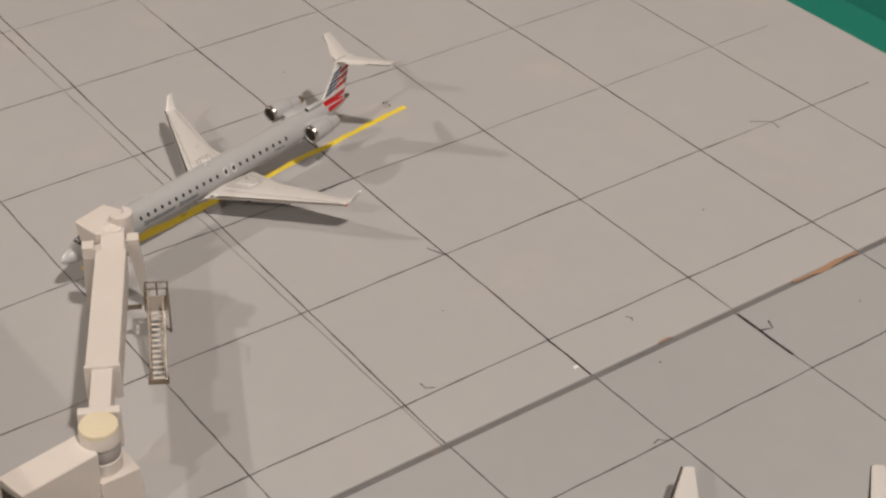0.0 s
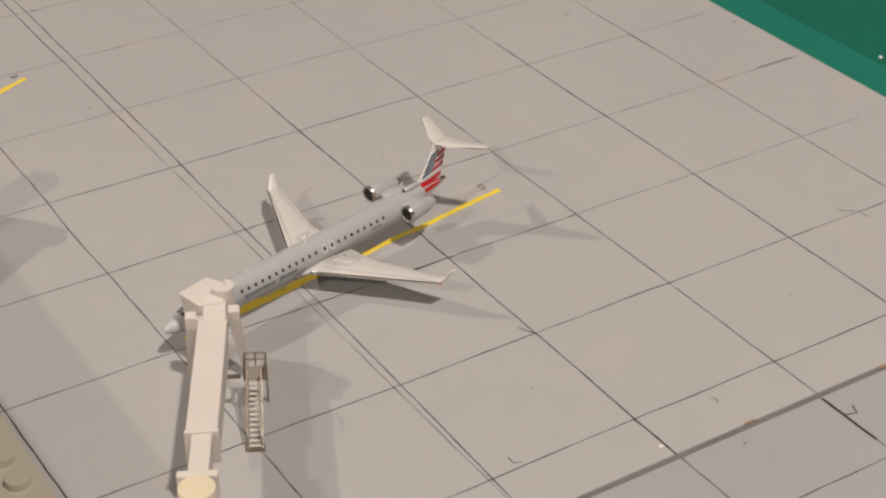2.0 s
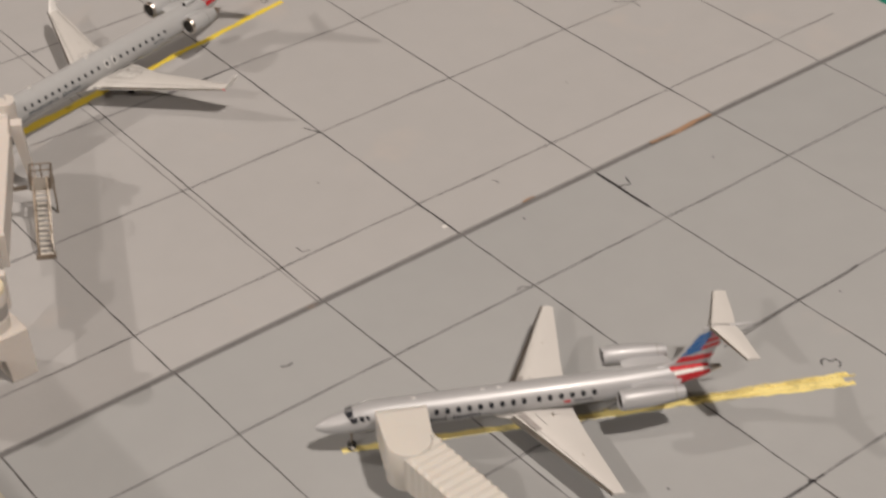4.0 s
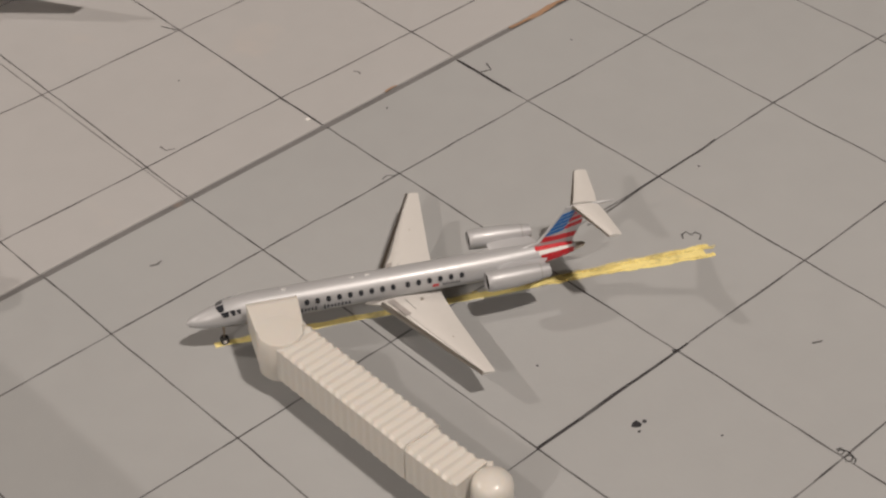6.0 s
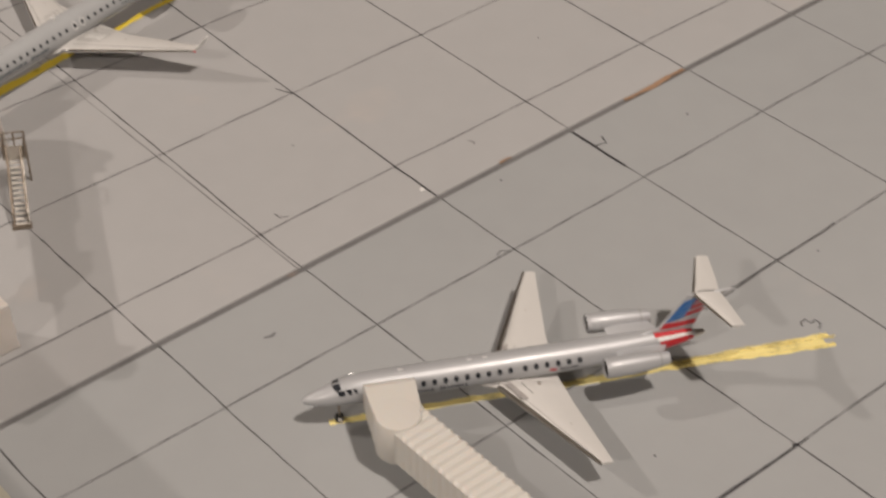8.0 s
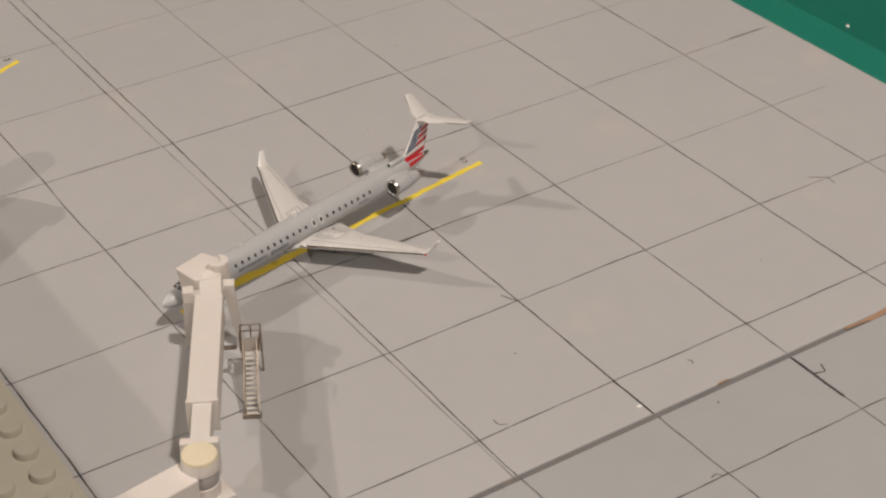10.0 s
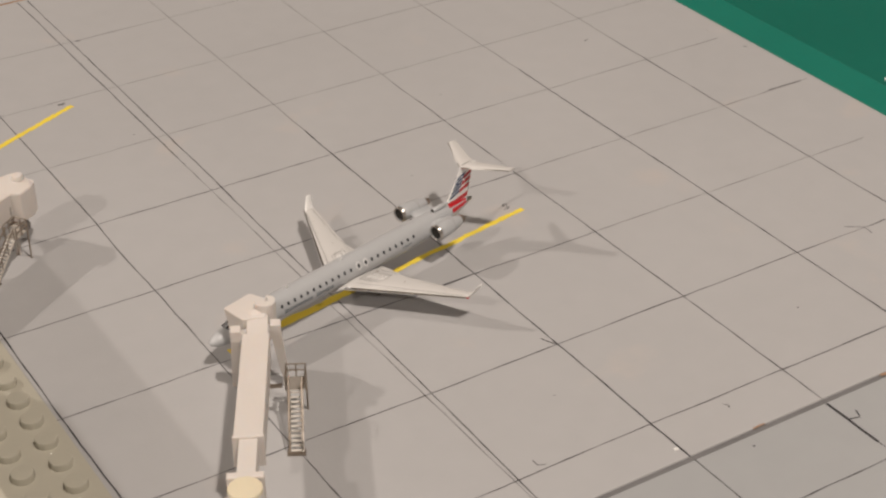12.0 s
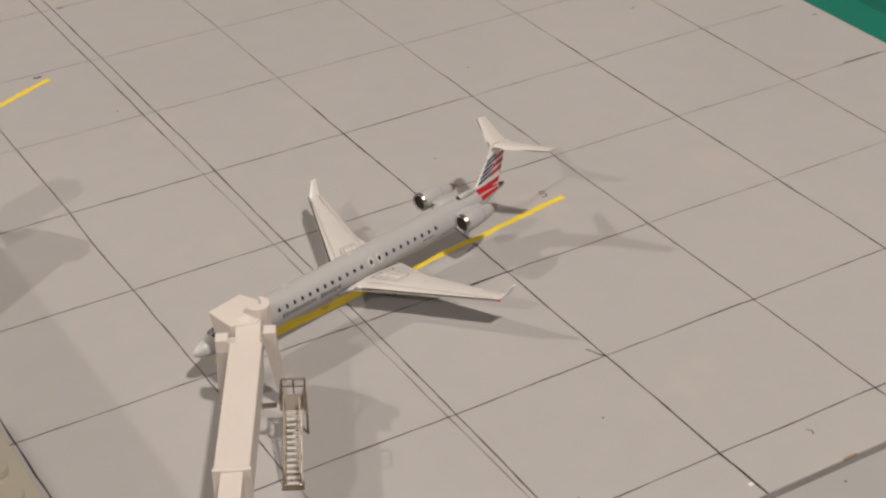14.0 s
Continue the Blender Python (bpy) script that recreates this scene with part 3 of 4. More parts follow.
    for mat, bands in ((NAVY if s["winglet"] else BLUE, s["blue"]), (RED, s["red"])):
        for f0, f1, u0, u1, slant in bands:
            for side in (-1, 1):
                bm = bmesh.new()
                cols = [u0 + (u1 - u0) * k / 4 for k in range(5)]
                top = [bm.verts.new(on_fin(f1 + slant * (u - u0), u, side)) for u in cols]
                low = [bm.verts.new(on_fin(f0 + slant * (u - u0), u, side)) for u in cols]
                inn = [[bm.verts.new((v.co.x, v.co.y - side * 0.03, v.co.z)) for v in row] for row in (top, low)]
                for k in range(4):
                    bm.faces.new((low[k], low[k + 1], top[k + 1], top[k]))
                for row, back in ((top, inn[0]), (low, inn[1])):
                    for k in range(4):
                        bm.faces.new((row[k], row[k + 1], back[k + 1], back[k]))
                part("stripe", bm, mat, fin)
    # stripes that run on over the tail cone
    for x0, x1, a0, a1, mat in s["tail_bands"]:
        for side in (-1, 1):
            bm = bmesh.new()
            rows = []
            for k in range(7):
                xx = x0 + (x1 - x0) * k / 6
                row = []
                for aa in (a0, (a0 + a1) / 2, a1):
                    wy, wz = at_hull(s, xx, radians(aa), 0.006)
                    row.append(bm.verts.new((xx, side * wy, wz)))
                rows.append(row)
            for a, b in zip(rows, rows[1:]):
                for k in range(2):
                    bm.faces.new((a[k], a[k + 1], b[k + 1], b[k]))
            part("stripe", bm, mat, body, "", True)
    xx, zz, ll, rr = s["bullet"]
    part("bullet_fairing", turned(bmesh.new(), [(0, 0.01), (ll * 0.2, rr * 0.8), (ll * 0.5, rr), (ll * 0.85, rr * 0.5), (ll, 0.01)], (xx, 0, zz), (1, 0, 0), 12), WHITE if s["winglet"] else SILVER, ob, "", True)
    xx, ll, zz, rr = s["stinger"]
    part("tail_cone", turned(bmesh.new(), [(0, rr), (ll * 0.5, rr * 0.9), (ll * 0.9, rr * 0.55), (ll, rr * 0.2)], (xx, 0, zz), (1, 0, 0.12), 14), STEEL, ob, "bare metal tail cone", True)
    for xx, hh in s["masts"]:
        wy, wz = at_hull(s, xx, radians(90))
        bm = prism(bmesh.new(), [(0, -0.006), (0.09, -0.006), (0.09, 0.006), (0, 0.006)], -0.02, hh)
        repeat("antenna", finish("antenna", bm, WHITE), body, pose(xx, 0, wz))
    return ob


def at_hull(s, x, a, lift=0.0):
    """The half width and height on the hull at x, at the angle a above its middle."""
    st = s["hull"]
    for p, q in zip(st, st[1:]):
        if p[0] <= x <= q[0]:
            f = (x - p[0]) / (q[0] - p[0])
            zc, ry, rz = [p[i] + (q[i] - p[i]) * f for i in (1, 2, 3)]
            return (ry + lift) * math.cos(a), s["z"] + zc + (rz + lift) * math.sin(a)
    return 0.0, s["z"]


def word(x0, x1, a, h, n, mat):
    """A printed word as plain bars, the first one a capital's height."""
    d = (x1 - x0) / n
    return [(x0 + d * k, x0 + d * (k + 0.58), a, h if k == 0 else h * (0.68 + 0.2 * (k % 4 == 1)), mat) for k in range(n)]


def stripes(n, f0, f1, u0, u1, fill, slant):
    d = (f1 - f0) / n
    return [(f0 + d * k, f0 + d * (k + fill), u0, u1, slant) for k in range(n)]


LONG = dict(
    z=0.87, r=0.335, edge=0.044, paint=GREY_PAINT, body_label="slim grey-painted fuselage with small dark windows",
    hull=((-0.12, -0.11, 0.015, 0.015), (-0.08, -0.11, 0.07, 0.065), (0.0, -0.105, 0.12, 0.115), (0.14, -0.09, 0.178, 0.17), (0.40, -0.06, 0.24, 0.235), (0.62, -0.03, 0.262, 0.262), (0.85, -0.005, 0.30, 0.315), (1.2, 0.0, 0.33, 0.335), (1.7, 0.0, 0.335, 0.335),
          (6.2, 0.0, 0.335, 0.335), (6.9, 0.015, 0.32, 0.32), (7.5, 0.05, 0.27, 0.275), (8.0, 0.09, 0.205, 0.225), (8.4, 0.12, 0.14, 0.165), (8.7, 0.14, 0.07, 0.09)),
    panes=((0.34, 0.60, 84, 50), (0.38, 0.66, 45, 18), (0.70, 0.86, 38, 18)), pane_skew=-2,
    win=(0.062, 0.088), win_angle=25, windows=[1.915 + 0.208 * k for k in range(12)] + [4.48, 4.72] + [4.93 + 0.213 * k for k in range(8)], exits=(4.48, 4.72),
    bars=word(1.98, 2.90, -4, 0.125, 13, TEXT_GREY) + word(3.02, 3.60, -4, 0.125, 8, TEXT_GREY) + [(6.0 + 0.07 * k, 6.045 + 0.07 * k, 2, 0.04, TEXT_GREY) for k in range(5)],
    wing=((3.6, 0.15, 0.55, 1.75, 0.16), (3.95, 0.32, 0.57, 1.42, 0.14), (4.45, 1.15, 0.63, 0.90, 0.09), (5.56, 3.02, 0.75, 0.34, 0.04)),
    panel_lines=((0.06, 0.96, 0.74, 0.72), (0.06, 0.96, 0.12, 0.14), (0.03, 0.22, 0.28, 0.28), (0.03, 0.22, 0.60, 0.62), (0.22, 0.22, 0.28, 0.62), (0.03, 0.03, 0.28, 0.60), (0.05, 0.20, 0.36, 0.36), (0.05, 0.20, 0.52, 0.53)),
    dots=[(0.38, 0.5), (0.62, 0.2), (0.8, 0.3)], walkway=[(0.055 + 0.035 * k, 0.075 + 0.035 * k, u, u + 0.05) for k in range(4) for u in (0.38, 0.46, 0.55)], root_panel=(),
    winglet=((0.0, 0.0, 0.0, 0.34, 0.3), (0.07, 0.045, 0.05, 0.27, 0.95), (0.25, 0.18, 0.32, 0.15, 1.0)),
    engine=(6.85, 0.68, 1.08, 0.92, 0.215), engine_paint=GREY_PAINT, engine_label="grey jet engine nacelle with a bright intake ring", cone=0.26, seam=0.62,
    stab=((8.48, 0.03, 2.10, 0.52, 0.07), (8.62, 0.3, 2.11, 0.47, 0.06), (9.17, 1.12, 2.14, 0.27, 0.045)),
    fin=((7.6, 1.04, 1.05, 0.10), (7.84, 1.12, 0.88, 0.10), (8.46, 2.08, 0.50, 0.06)), gear=(5.0, 0.42), nose_gear=0.62,
    blue=stripes(5, 0.20, 0.80, 0.06, 0.47, 0.60, 0.30), red=stripes(3, 0.28, 0.84, 0.48, 0.98, 0.60, 0.16) + [(-0.02, 0.12, 0.08, 0.98, 0.08)],
    tail_bands=((7.96, 8.66, 52, 88, RED), (8.0, 8.64, 10, 40, RED)),
    bullet=(8.42, 2.09, 0.66, 0.04), stinger=(8.55, 0.36, 1.0, 0.085), masts=((2.3, 0.08), (4.1, 0.06)),
)
SHORT = dict(
    z=0.77, r=0.285, edge=0.056, paint=SILVER, body_label="slim silver-painted fuselage with small dark windows",
    hull=((-0.09, -0.13, 0.015, 0.015), (-0.0385, -0.13, 0.075, 0.07), (0.137, -0.11, 0.15, 0.145), (0.404, -0.07, 0.212, 0.205), (0.631, -0.03, 0.245, 0.25), (0.888, -0.005, 0.27, 0.28), (1.25, 0, 0.285, 0.285), (5.37, 0, 0.285, 0.285), (5.99, 0.015, 0.265, 0.27), (6.61, 0.05, 0.215, 0.225), (7.12, 0.085, 0.15, 0.17), (7.43, 0.11, 0.095, 0.115)),
    panes=((0.46, 0.61, 86, 50), (0.53, 0.68, 47, 22), (0.695, 0.80, 46, 22), (0.815, 0.90, 43, 24)), pane_skew=-2,
    win=(0.088, 0.108), win_angle=22, windows=[2.13 - 0.206 * k for k in range(1, 5)] + [2.13 + 0.206 * k for k in range(9)] + [4.06 + 0.211 * k for k in range(6)], exits=(),
    bars=word(1.68, 2.34, -12, 0.12, 10, TEXT_DARK) + word(2.44, 2.98, -12, 0.12, 8, TEXT_DARK) + [(4.54, 4.66, -4, 0.06, RED)] + word(4.74, 5.10, -4, 0.07, 7, TEXT_DARK),
    wing=((3.25, 0.12, 0.46, 1.5, 0.14), (3.55, 0.27, 0.48, 1.18, 0.12), (4.02, 1.0, 0.53, 0.78, 0.08), (4.80, 2.69, 0.62, 0.25, 0.035)),
    panel_lines=((0.06, 0.97, 0.10, 0.12), (0.03, 0.17, 0.34, 0.34)), dots=((0.15, 0.15), (0.55, 0.5)), walkway=(), root_panel=(0.0, 0.20, 0.085, 0.20), winglet=(),
    engine=(5.50, 0.64, 0.92, 1.24, 0.20), engine_paint=SILVER, engine_label="long silver jet engine nacelle", cone=0.03, seam=0.84,
    stab=((7.34, 0.03, 1.85, 0.50, 0.07), (7.43, 0.25, 1.85, 0.46, 0.06), (7.72, 1.02, 1.85, 0.26, 0.045)),
    fin=((5.75, 0.98, 1.60, 0.04), (6.30, 1.03, 1.09, 0.06), (6.68, 1.12, 0.75, 0.08), (7.22, 1.86, 0.50, 0.06)), gear=(4.3, 0.40), nose_gear=0.58,
    blue=stripes(5, 0.18, 0.84, 0.06, 0.50, 0.74, 0.3), red=stripes(3, 0.32, 0.94, 0.51, 0.98, 0.62, 0.2) + [(0.0, 0.16, 0.06, 0.97, 0.03)],
    tail_bands=((6.72, 7.40, -25, 30, RED), (6.68, 7.38, 31, 54, WHITE), (6.62, 7.38, 55, 86, RED)),
    bullet=(7.70, 1.85, 0.48, 0.035), stinger=(7.28, 0.38, 0.85, 0.085), masts=((1.7, 0.03), (3.0, 0.02), (3.3, 0.02)),
)
aircraft("jet_airliner_model", "grey twin-engine model jet airliner with upturned winglets at the bridge", LONG, 0.06, -11.60, 13.45)
aircraft("regional_jet_model", "silver twin-engine model regional jet, nose at the ribbed jet bridge", SHORT, 1.17, -24.18, -28.0)


# ---- jet bridges ----
def along(a, b):
    """A frame at a whose x axis runs to b, with its y level; and the length."""
    a, b = Vector(a), Vector(b)
    d = b - a
    turn, tip = math.atan2(d.y, d.x), math.atan2(d.z, math.hypot(d.x, d.y))
    return Matrix.Translation(a) @ Matrix.Rotation(turn, 4, "Z") @ Matrix.Rotation(-tip, 4, "Y"), d.length


def box_between(a, b, width, height, bevel=0.03, m=None):
    """A box whose roof runs along the line a to b."""
    f, n = along(a, b)
    return block(bmesh.new(), 0, n, -width / 2, width / 2, -height, 0, bevel, m @ f if m else f)


def etched_stairs(parent, top, foot, width, rise):
    """A steep metal stair from a railed landing, with its stringers, treads and handrails."""
    top, foot = Vector(top), Vector(foot)
    d = Vector((foot.x - top.x, foot.y - top.y, 0)).normalized()
    side = Vector((-d.y, d.x, 0)) * width / 2
    stair = part("stair", box_between(tuple(top - d * 0.5), tuple(top), width * 1.3, 0.02, 0), STEEL_BRIGHT, parent, "etched metal stair with handrails")
    n = 13
    # the treads' white highlights are put into their pale metal colour
    tread = finish("tread", block(bmesh.new(), -0.03, 0.03, -width * 0.40, width * 0.40, -0.012, 0.012), TREAD)
    for k in range(n):
        p = top.lerp(foot, (k + 0.6) / n)
        repeat("tread", tread, stair, Matrix.Translation(p) @ Matrix.Rotation(math.atan2(d.y, d.x), 4, "Z"))
    for s in (-1, 1):
        a, b = top + side * s, foot + side * s
        bm = bmesh.new()
        tube(bm, a, b, 0.028, 0.028, 6)
        # lit and shaded stringer of one stair, told apart by their steel colours
        part("stringer", bm, STEEL_BRIGHT if s > 0 else STEEL_DARK, stair)
        bm = bmesh.new()
        h = Vector((0, 0, rise))
        tube(bm, a + h, b + h, 0.02, 0.02, 6)
        for k in (0.02, 0.35, 0.68, 0.98):
            p = a.lerp(b, k)
            tube(bm, p, p + h, 0.016, 0.016, 5)
        part("handrail", bm, STEEL_DARK, stair)
    bm = bmesh.new()
    corners = [top + side * 1.5, top - d * 0.5 + side * 1.5, top - d * 0.5 - side * 1.5, top - side * 1.5]
    for a, b in zip(corners, corners[1:]):
        for hh in (rise * 0.55, rise * 1.05):
            tube(bm, a + Vector((0, 0, hh)), b + Vector((0, 0, hh)), 0.018, 0.018, 5)
    for p in corners + [(corners[1] + corners[2]) / 2, (corners[0] + corners[1]) / 2, (corners[2] + corners[3]) / 2]:
        tube(bm, p, p + Vector((0, 0, rise * 1.05)), 0.018, 0.018, 5)
    part("landing_rail", bm, STEEL_DARK, stair)
    for p in (corners[1], corners[2]):
        bm = bmesh.new()
        tube(bm, (p.x, p.y, 0), tuple(p), 0.025, 0.025, 6)
        part("stair_leg", bm, STEEL_DARK, stair)
    bm = block(bmesh.new(), -0.1, 0.1, -width * 0.7, width * 0.7, 0, 0.05, 0.01, Matrix.Translation((foot.x, foot.y, 0)) @ Matrix.Rotation(math.atan2(d.y, d.x), 4, "Z"))
    part("foot_plate", bm, STEEL_DARK, stair)
    return stair


def printed_bridge():
    ox, oy = -2.26, -18.36
    ob = thing("jet_bridge", "white printed plastic jet bridge with a cream-capped rotunda", "jet bridge", ox, oy, 0, 0, "jet bridges")

    def p(x, y, z):
        return (x - ox, y - oy, z)

    near, far = p(-1.50, -16.73, 1.98), p(0.47, -13.17, 1.80)
    tunnel = part("outer_tunnel", box_between(near, far, 0.63, 0.78, 0.025), PRINT, ob, "straight white box tunnel")
    part("mouth_rim", box_between(p(-1.52, -16.77, 1.995), p(-1.48, -16.69, 1.995), 0.68, 0.80, 0.02), PRINT, tunnel)
    part("inner_tunnel", box_between(p(-2.17, -17.96, 1.98), p(-1.19, -16.18, 1.92), 0.40, 0.60, 0.02), PRINT, ob, "narrower inner tunnel sliding in the outer one")
    part("collar", box_between(p(-2.22, -18.06, 2.10), p(-2.13, -17.89, 2.10), 0.78, 0.85, 0.03), PRINT, ob)
    rot = part("rotunda", turned(bmesh.new(), [(0.9, 0.34), (0.92, 0.36), (1.42, 0.36), (1.44, 0.33), (1.74, 0.33), (1.76, 0.37), (2.02, 0.37), (2.05, 0.35)], p(-2.37, -18.36, 0), (0, 0, 1), 32), PRINT, ob, "round white rotunda", True)
    part("rotunda_band", turned(bmesh.new(), [(1.45, 0.345), (1.47, 0.352), (1.73, 0.352), (1.74, 0.345)], p(-2.37, -18.36, 0), (0, 0, 1), 32, False), PRINT_GREY, rot, "grey band round the rotunda", True)
    part("rotunda_cap", turned(bmesh.new(), [(2.03, 0.365), (2.10, 0.365), (2.12, 0.35), (2.125, 0.30)], p(-2.37, -18.36, 0), (0, 0, 1), 32), PRINT_CREAM, rot, "cream round cap", True)
    # pedestal with a sloping inner side
    bm = bmesh.new()
    prof = ((-2.64, 1.15), (-1.86, 1.15), (-1.78, 0.0), (-2.34, 0.0), (-2.38, 0.62), (-2.64, 0.72))
    rows = [[bm.verts.new(p(x, y, z)) for x, z in prof] for y in (-18.82, -18.16)]
    bm.faces.new(rows[0])
    bm.faces.new(rows[1][::-1])
    for i in range(6):
        bm.faces.new((rows[0][i], rows[1][i], rows[1][(i + 1) % 6], rows[0][(i + 1) % 6]))
    bmesh.ops.bevel(bm, geom=bm.edges[:], offset=0.03, segments=2, affect="EDGES", profile=0.6)
    part("pedestal", bm, PRINT, ob, "stout white pedestal")
    corners = [(x - ox, y - oy) for x, y in ((-2.65, -18.03), (-2.59, -18.73), (-4.17, -18.97), (-4.32, -18.29))]
    walk_box = part("corridor", prism(bmesh.new(), corners[::-1], 0.62, 1.80, 0.03), PRINT, ob, "white box corridor towards the brick plate")
    end = [(x - ox, y - oy) for x, y in ((-4.22, -18.37), (-4.10, -18.88), (-4.20, -18.90), (-4.32, -18.39))]
    # a dark brown panel stands in for the shade inside the open corridor
    part("open_end", prism(bmesh.new(), end[::-1], 0.78, 1.62), HOLLOW, walk_box, "open end, its inner shade put in as a dark panel")
    pin = bmesh.new()
    tube(pin, p(-4.55, -18.66, 1.15), p(-4.1, -18.60, 1.15), 0.13, 0.13, 14)
    part("coupling_pin", pin, PRINT, ob, "", True)
    post = bmesh.new()
    tube(post, p(-4.42, -18.64, 0.05), p(-4.42, -18.64, 1.1), 0.12, 0.12, 12)
    part("coupling_post", post, PRINT, ob, "", True)
    # cab over the aircraft's door
    bm = bmesh.new()
    roof = [p(*q)[:2] for q in ((0.26, -11.90, 0), (1.06, -11.65, 0), (1.31, -12.08, 0), (1.32, -12.42, 0), (0.90, -12.75, 0), (0.42, -12.60, 0))]
    low = [p(*q)[:2] for q in ((0.36, -12.02, 0), (1.08, -11.80, 0), (1.26, -12.14, 0), (1.28, -12.44, 0), (0.90, -12.75, 0), (0.44, -12.60, 0))]
    hi = [bm.verts.new((x, y, 1.86)) for x, y in roof]
    lo = [bm.verts.new((x, y, 1.02)) for x, y in low]
    bm.faces.new(hi[::-1])
    bm.faces.new(lo)
    for i in range(6):
        bm.faces.new((hi[i], hi[(i + 1) % 6], lo[(i + 1) % 6], lo[i]))
    bmesh.ops.bevel(bm, geom=bm.edges[:], offset=0.03, segments=2, affect="EDGES", profile=0.6)
    cab = part("cab", bm, PRINT, ob, "angular white cab at the aircraft door")
    part("cab_neck", box_between(p(0.46, -13.26, 1.80), p(0.92, -12.36, 1.84), 0.50, 0.75, 0.03), PRINT, cab)
    part("roof_lobe", turned(bmesh.new(), [(1.5, 0.18), (1.845, 0.18), (1.88, 0.15), (1.895, 0.09)], p(0.80, -12.50, 0), (0, 0, 1), 20), PRINT, cab, "", True)
    # a round lobe with a notch cut into it
    cx, cy = 1.10, -12.42
    arc = [(cx + 0.25 * math.cos(radians(t)), cy + 0.25 * math.sin(radians(t))) for t in range(-210, 61, 18)]
    part("notched_lobe", prism(bmesh.new(), [p(*q, 0)[:2] for q in arc + [(cx + 0.06, cy - 0.10)]], 1.50, 2.06, 0.02), PRINT, cab)
    # tapering legs on both sides
    for a, b in (((0.14, -12.76, 1.80), (0.18, -12.45, 0.0)), ((1.05, -13.02, 1.80), (1.20, -13.10, 0.0))):
        top, foot = Vector(p(*a)), Vector(p(*b))
        turn = Matrix.Rotation(radians(63), 4, "Z")
        bm = bmesh.new()
        rings = [[q + turn @ Vector((u * sx, v * sy, 0)) for sx, sy in ((-1, -1), (1, -1), (1, 1), (-1, 1))] for q, u, v in ((foot, 0.07, 0.08), (foot + Vector((0, 0, 0.25)), 0.085, 0.08), (top - Vector((0, 0, 0.28)), 0.13, 0.12), (top, 0.14, 0.12))]
        part("support_leg", skin(bm, rings), PRINT, ob, "tapering white support leg")
        tie = box_between(tuple(top - Vector((0, 0, 0.1))), p(0.62, -12.9, 1.70), 0.2, 0.2, 0.02)
        part("leg_bracket", tie, PRINT, ob)
    etched_stairs(ob, p(0.72, -14.56, 0.96), p(0.17, -15.54, 0.03), 0.30, 0.34)
    bm = box_between(p(0.08, -13.98, 0.93), p(0.56, -14.2, 0.93), 0.12, 0.04, 0)
    part("stair_gangway", bm, STEEL_DARK, ob, "dark metal gangway to the stair")
    return ob


def far_bridge():
    """The neighbour stand's bridge, of which the cab end comes into view."""
    ox, oy = -1.9, -4.2
    ob = thing("jet_bridge", "white printed plastic jet bridge at the next stand, cab end", "jet bridge", -2.25, oy, 0, 0, "jet bridges")

    def p(x, y, z):
        return (x - ox, y - oy, z)

    part("outer_tunnel", box_between(p(-6.2, -6.3, 1.95), p(-1.75, -3.6, 1.80), 0.62, 0.78, 0.025), PRINT, ob)
    part("tunnel_post", block(bmesh.new(), -5.7 - ox, -5.3 - ox, -6.1 - oy, -5.7 - oy, 0.05, 1.35, 0.03), PRINT, ob)
    bm = bmesh.new()
    roof = [p(*q)[:2] for q in ((-1.95, -3.0, 0), (-1.3, -2.85, 0), (-1.0, -3.4, 0), (-1.08, -3.85, 0), (-1.5, -4.1, 0), (-2.0, -3.75, 0))]
    cab = part("cab", prism(bm, roof[::-1], 0.95, 1.82, 0.05), PRINT, ob, "angular white cab with a round roof knob")
    part("roof_knob", turned(bmesh.new(), [(0, 0.17), (0.1, 0.17), (0.16, 0.14), (0.18, 0.05)], p(-1.28, -3.3, 1.80), (0, 0, 1), 20), PRINT, cab, "", True)
    part("corner_post", turned(bmesh.new(), [(0.0, 0.2), (0.85, 0.2)], p(-1.12, -3.5, 0.92), (0, 0, 1), 16), PRINT, cab, "", True)
    bm = block(bmesh.new(), -0.1, 0.1, -0.012, 0.012, -0.14, 0.14, 0, Matrix.Translation(p(-1.86, -3.93, 1.33)) @ Matrix.Rotation(radians(-36), 4, "Z"))
    part("cab_window", bm, GLASS_DARK, cab, "small black window")
    for x, y in ((-1.55, -3.15), (-1.75, -4.0)):
        bm = bmesh.new()
        turn = Matrix.Rotation(radians(60), 4, "Z")
        rings = [[Vector(p(x, y, z)) + turn @ Vector((u * sx, u * sy, 0)) for sx, sy in ((-1, -1), (1, -1), (1, 1), (-1, 1))] for z, u in ((0.0, 0.06), (0.35, 0.07), (0.95, 0.12))]
        part("support_leg", skin(bm, rings), PRINT, ob)
    wheel = turned(bmesh.new(), [(-0.08, 0.06), (-0.08, 0.15), (-0.05, 0.18), (0.05, 0.18), (0.08, 0.15), (0.08, 0.06)], p(-1.36, -3.5, 0.52), (0.5, 0.85, 0), 18)
    part("wheel", wheel, PRINT_GREY, ob, "grey round bogie wheel", True)
    etched_stairs(ob, p(-2.05, -4.5, 0.85), p(-2.85, -5.1, 0.03), 0.26, 0.32)
    return ob


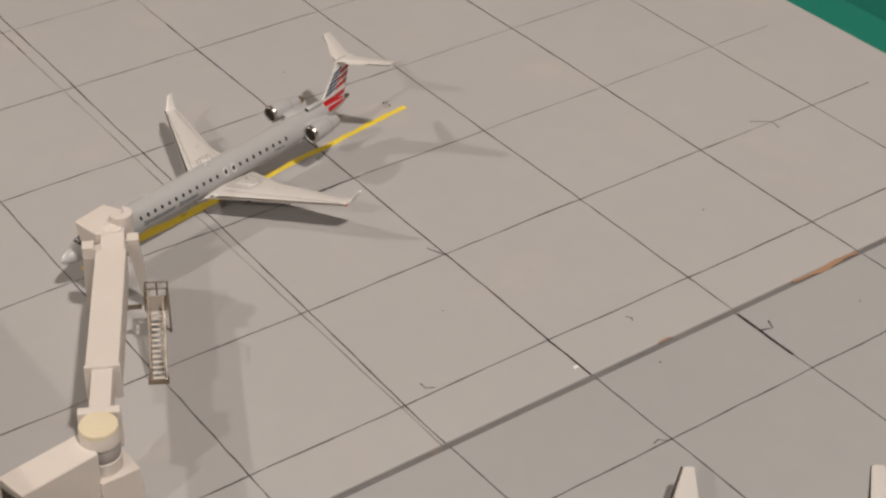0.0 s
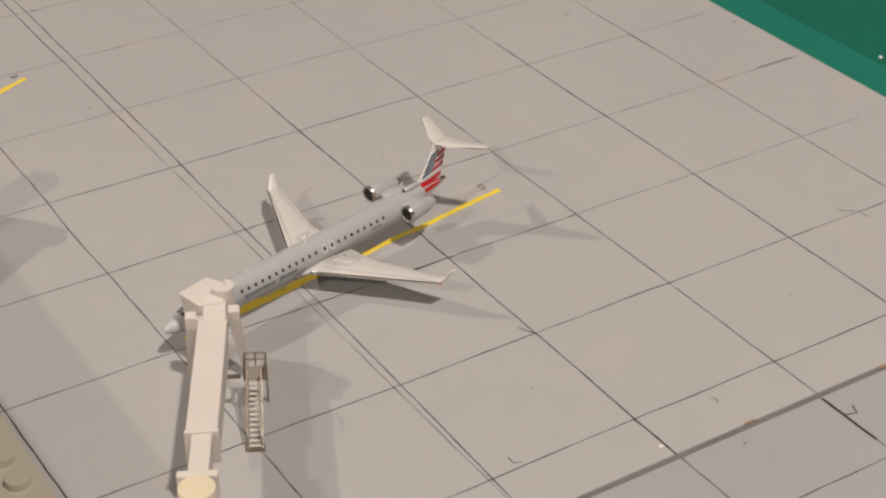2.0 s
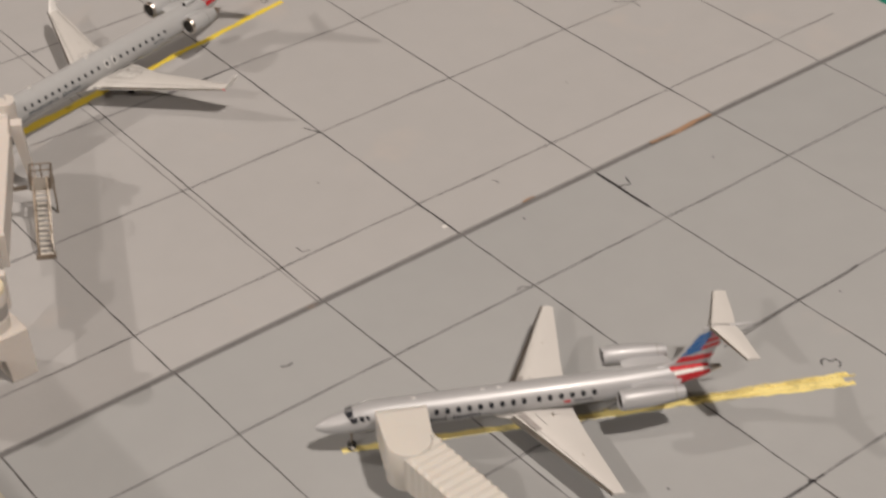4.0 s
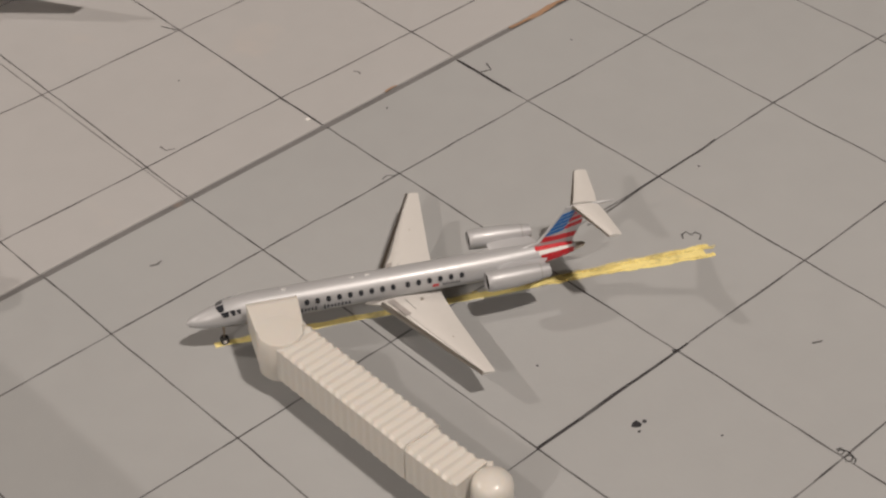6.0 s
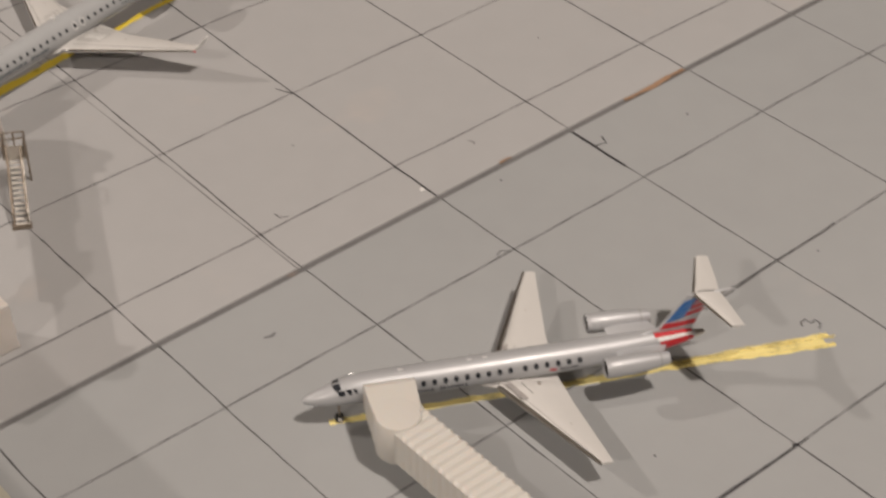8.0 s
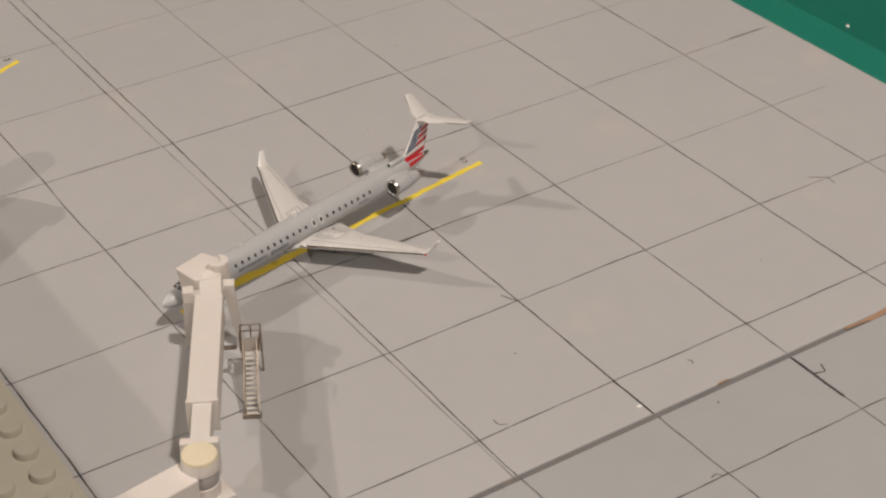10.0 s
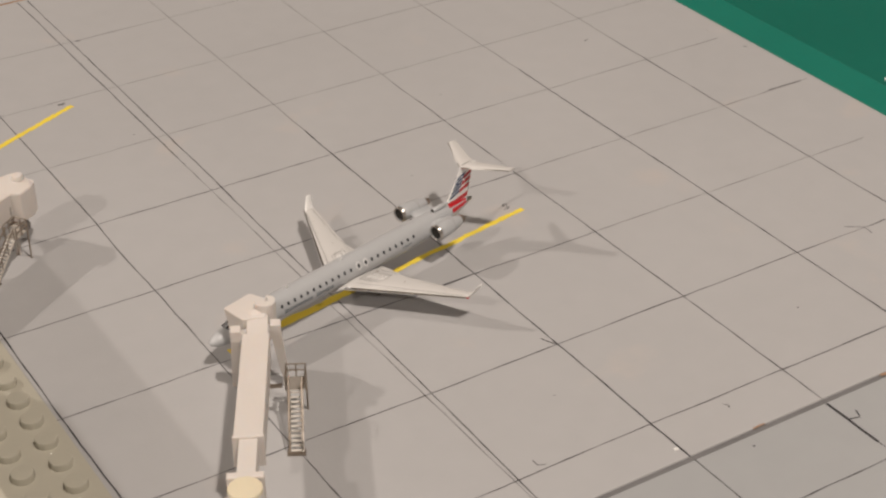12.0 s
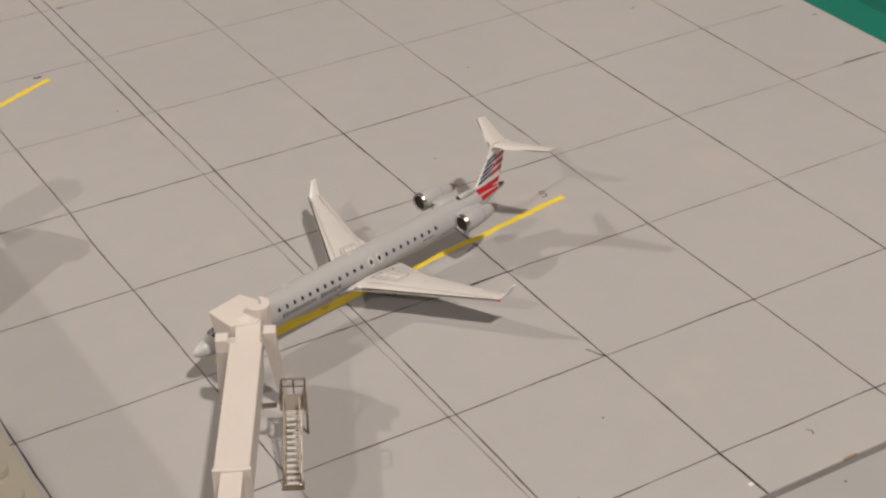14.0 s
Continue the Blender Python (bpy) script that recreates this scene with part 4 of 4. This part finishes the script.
def ribbed_bridge():
    ox, oy = 1.70, -31.45
    ob = thing("jet_bridge", "ivory moulded jet bridge with ribbed walls and a domed rotunda", "jet bridge", ox + 0.20, oy + 0.24, 0, 0, "jet bridges")

    def p(x, y, z):
        return (x - ox, y - oy, z)

    def ribbed(a, b, width, height, pitch):
        """A tunnel whose roof and walls are folded in soft ribs."""
        f, n = along(a, b)
        steps = int(n / pitch * 6)
        rings = []
        for k in range(steps + 1):
            x = n * k / steps
            g = 0.012 * math.sin(x / pitch * math.tau)
            w, h = width / 2 + g * 0.7, g * 1.4
            e = 0.05
            sec = ((-w, -height), (w, -height), (w, h - e), (w - e, h), (0, h), (e - w, h), (-w, h - e))
            rings.append([f @ Vector((x, yy, zz)) for yy, zz in sec])
        return skin(bmesh.new(), rings)

    part("outer_tunnel", ribbed(p(1.68, -26.3, 1.28), p(1.65, -29.92, 1.33), 0.82, 0.76, 0.20), MOULD, ob, "ribbed ivory outer tunnel", True)
    part("inner_tunnel", ribbed(p(1.615, -29.75, 1.31), p(1.63, -31.1, 1.35), 0.74, 0.75, 0.20), MOULD, ob, "ribbed ivory inner tunnel", True)
    part("end_plate", box_between(p(1.64, -31.0, 1.355), p(1.645, -31.12, 1.355), 0.75, 0.76, 0.03), MOULD, ob)
    rot = part("rotunda", turned(bmesh.new(), [(0.0, 0.36), (1.20, 0.36), (1.24, 0.35), (1.27, 0.32)], p(1.80, -31.44, 0), (0, 0, 1), 36), MOULD, ob, "round ivory rotunda with a domed roof", True)
    part("dome", turned(bmesh.new(), [(1.22, 0.355), (1.29, 0.34), (1.36, 0.29), (1.41, 0.19), (1.435, 0.08), (1.44, 0.005)], p(1.80, -31.44, 0), (0, 0, 1), 36), MOULD, rot, "smooth glossy dome", True)
    part("dome_lug", block(bmesh.new(), -0.09, 0.09, -0.06, 0.06, 0.7, 1.35, 0.03, Matrix.Translation(p(2.00, -31.18, 0)) @ Matrix.Rotation(radians(45), 4, "Z")), MOULD, rot)
    # cab and its round turntable
    part("turntable", turned(bmesh.new(), [(0.45, 0.40), (0.48, 0.42), (1.29, 0.42), (1.325, 0.40), (1.33, 0.36)], p(1.58, -26.30, 0), (0, 0, 1), 36), MOULD, ob, "round cab turntable", True)
    bm = bmesh.new()
    hi = [(1.56, -25.36, 1.30), (2.40, -25.81, 1.30), (2.00, -26.46, 1.315), (1.25, -26.02, 1.315)]
    lo = [(1.58, -25.39, 0.50), (2.38, -25.83, 0.50), (2.00, -26.44, 0.50), (1.26, -26.02, 0.50)]
    front = [(1.66, -25.20, 1.20), (2.49, -25.65, 1.20), (2.47, -25.67, 0.60), (1.66, -25.22, 0.60)]
    vs = [bm.verts.new(p(*q)) for q in hi + lo + front]
    for face in ((0, 1, 2, 3), (7, 6, 5, 4), (1, 5, 6, 2), (2, 6, 7, 3), (3, 7, 4, 0), (8, 9, 1, 0), (9, 10, 5, 1), (10, 11, 4, 5), (11, 8, 0, 4), (8, 11, 10, 9)):
        bm.faces.new([vs[i] for i in face])
    bmesh.ops.recalc_face_normals(bm, faces=bm.faces)
    bmesh.ops.bevel(bm, geom=bm.edges[:], offset=0.025, segments=2, affect="EDGES", profile=0.6)
    part("cab", bm, MOULD, ob, "ivory cab reaching over the aircraft door")
    for x in (1.72, 1.95):
        part("wheel_leg", block(bmesh.new(), x - 0.06 - ox, x + 0.06 - ox, -27.8 - oy, -27.65 - oy, 0.0, 0.60, 0.02), MOULD, ob)
    return ob


printed_bridge()
far_bridge()
ribbed_bridge()


# ---- the studded brick plate along the boards' edge ----
def brick_plate():
    ob = thing("brick_plate", "tan studded toy brick baseplate along the board edge", "baseplate", -10.6, -10, -1.05)
    part("plate", block(bmesh.new(), -7.0, 6.645, -28, 26, 0, 1.10, 0.012), BRICK, ob)
    stud = finish("stud", turned(bmesh.new(), [(0, 0.27), (0.15, 0.27), (0.175, 0.255), (0.18, 0.22)], (0, 0, 0), (0, 0, 1), 20), BRICK, True)
    for i in range(6):
        for j in range(46):
            repeat("stud", stud, ob, Matrix.Translation((6.12 - 0.90 * i, 15.8 - 0.90 * j, 1.10)))
    return ob


# unseen wall, added out of view to cast the long shadow over the boards' west edge
def unseen_terminal_wall():
    ob = thing("unseen_terminal_wall", "plain tan wall, unseen, added to cast the terminal's shadow on the boards", "model building", -8.8, -21, 0.05)
    part("wall", block(bmesh.new(), -1.2, 1.52, -15, 14.4, 0.18, 4.1, 0.03), BRICK, ob)
    part("parapet", block(bmesh.new(), -1.3, 1.60, -15.05, 14.45, 4.1, 4.38, 0.03), BRICK, ob)
    part("footing", block(bmesh.new(), -1.2, 1.52, -15, 14.4, 0.0, 0.18), BRICK, ob)
    return ob


def grey_brick():
    ob = thing("toy_brick", "light grey studded toy brick on the tan baseplate", "toy brick", -5.25, -19.2, 0.05)
    part("body", block(bmesh.new(), -1.1, 1.1, -2.6, 2.6, 0.0, 0.34, 0.03), GREY_BRICK, ob)
    stud = finish("stud", turned(bmesh.new(), [(0, 0.28), (0.15, 0.28), (0.175, 0.265), (0.18, 0.23)], (0, 0, 0), (0, 0, 1), 24), GREY_BRICK, True)
    for i in range(2):
        for j in range(5):
            repeat("stud", stud, ob, Matrix.Translation((0.55 - 1.1 * i, 1.95 - 0.98 * j, 0.34)))
    return ob


brick_plate()
grey_brick()
unseen_terminal_wall()
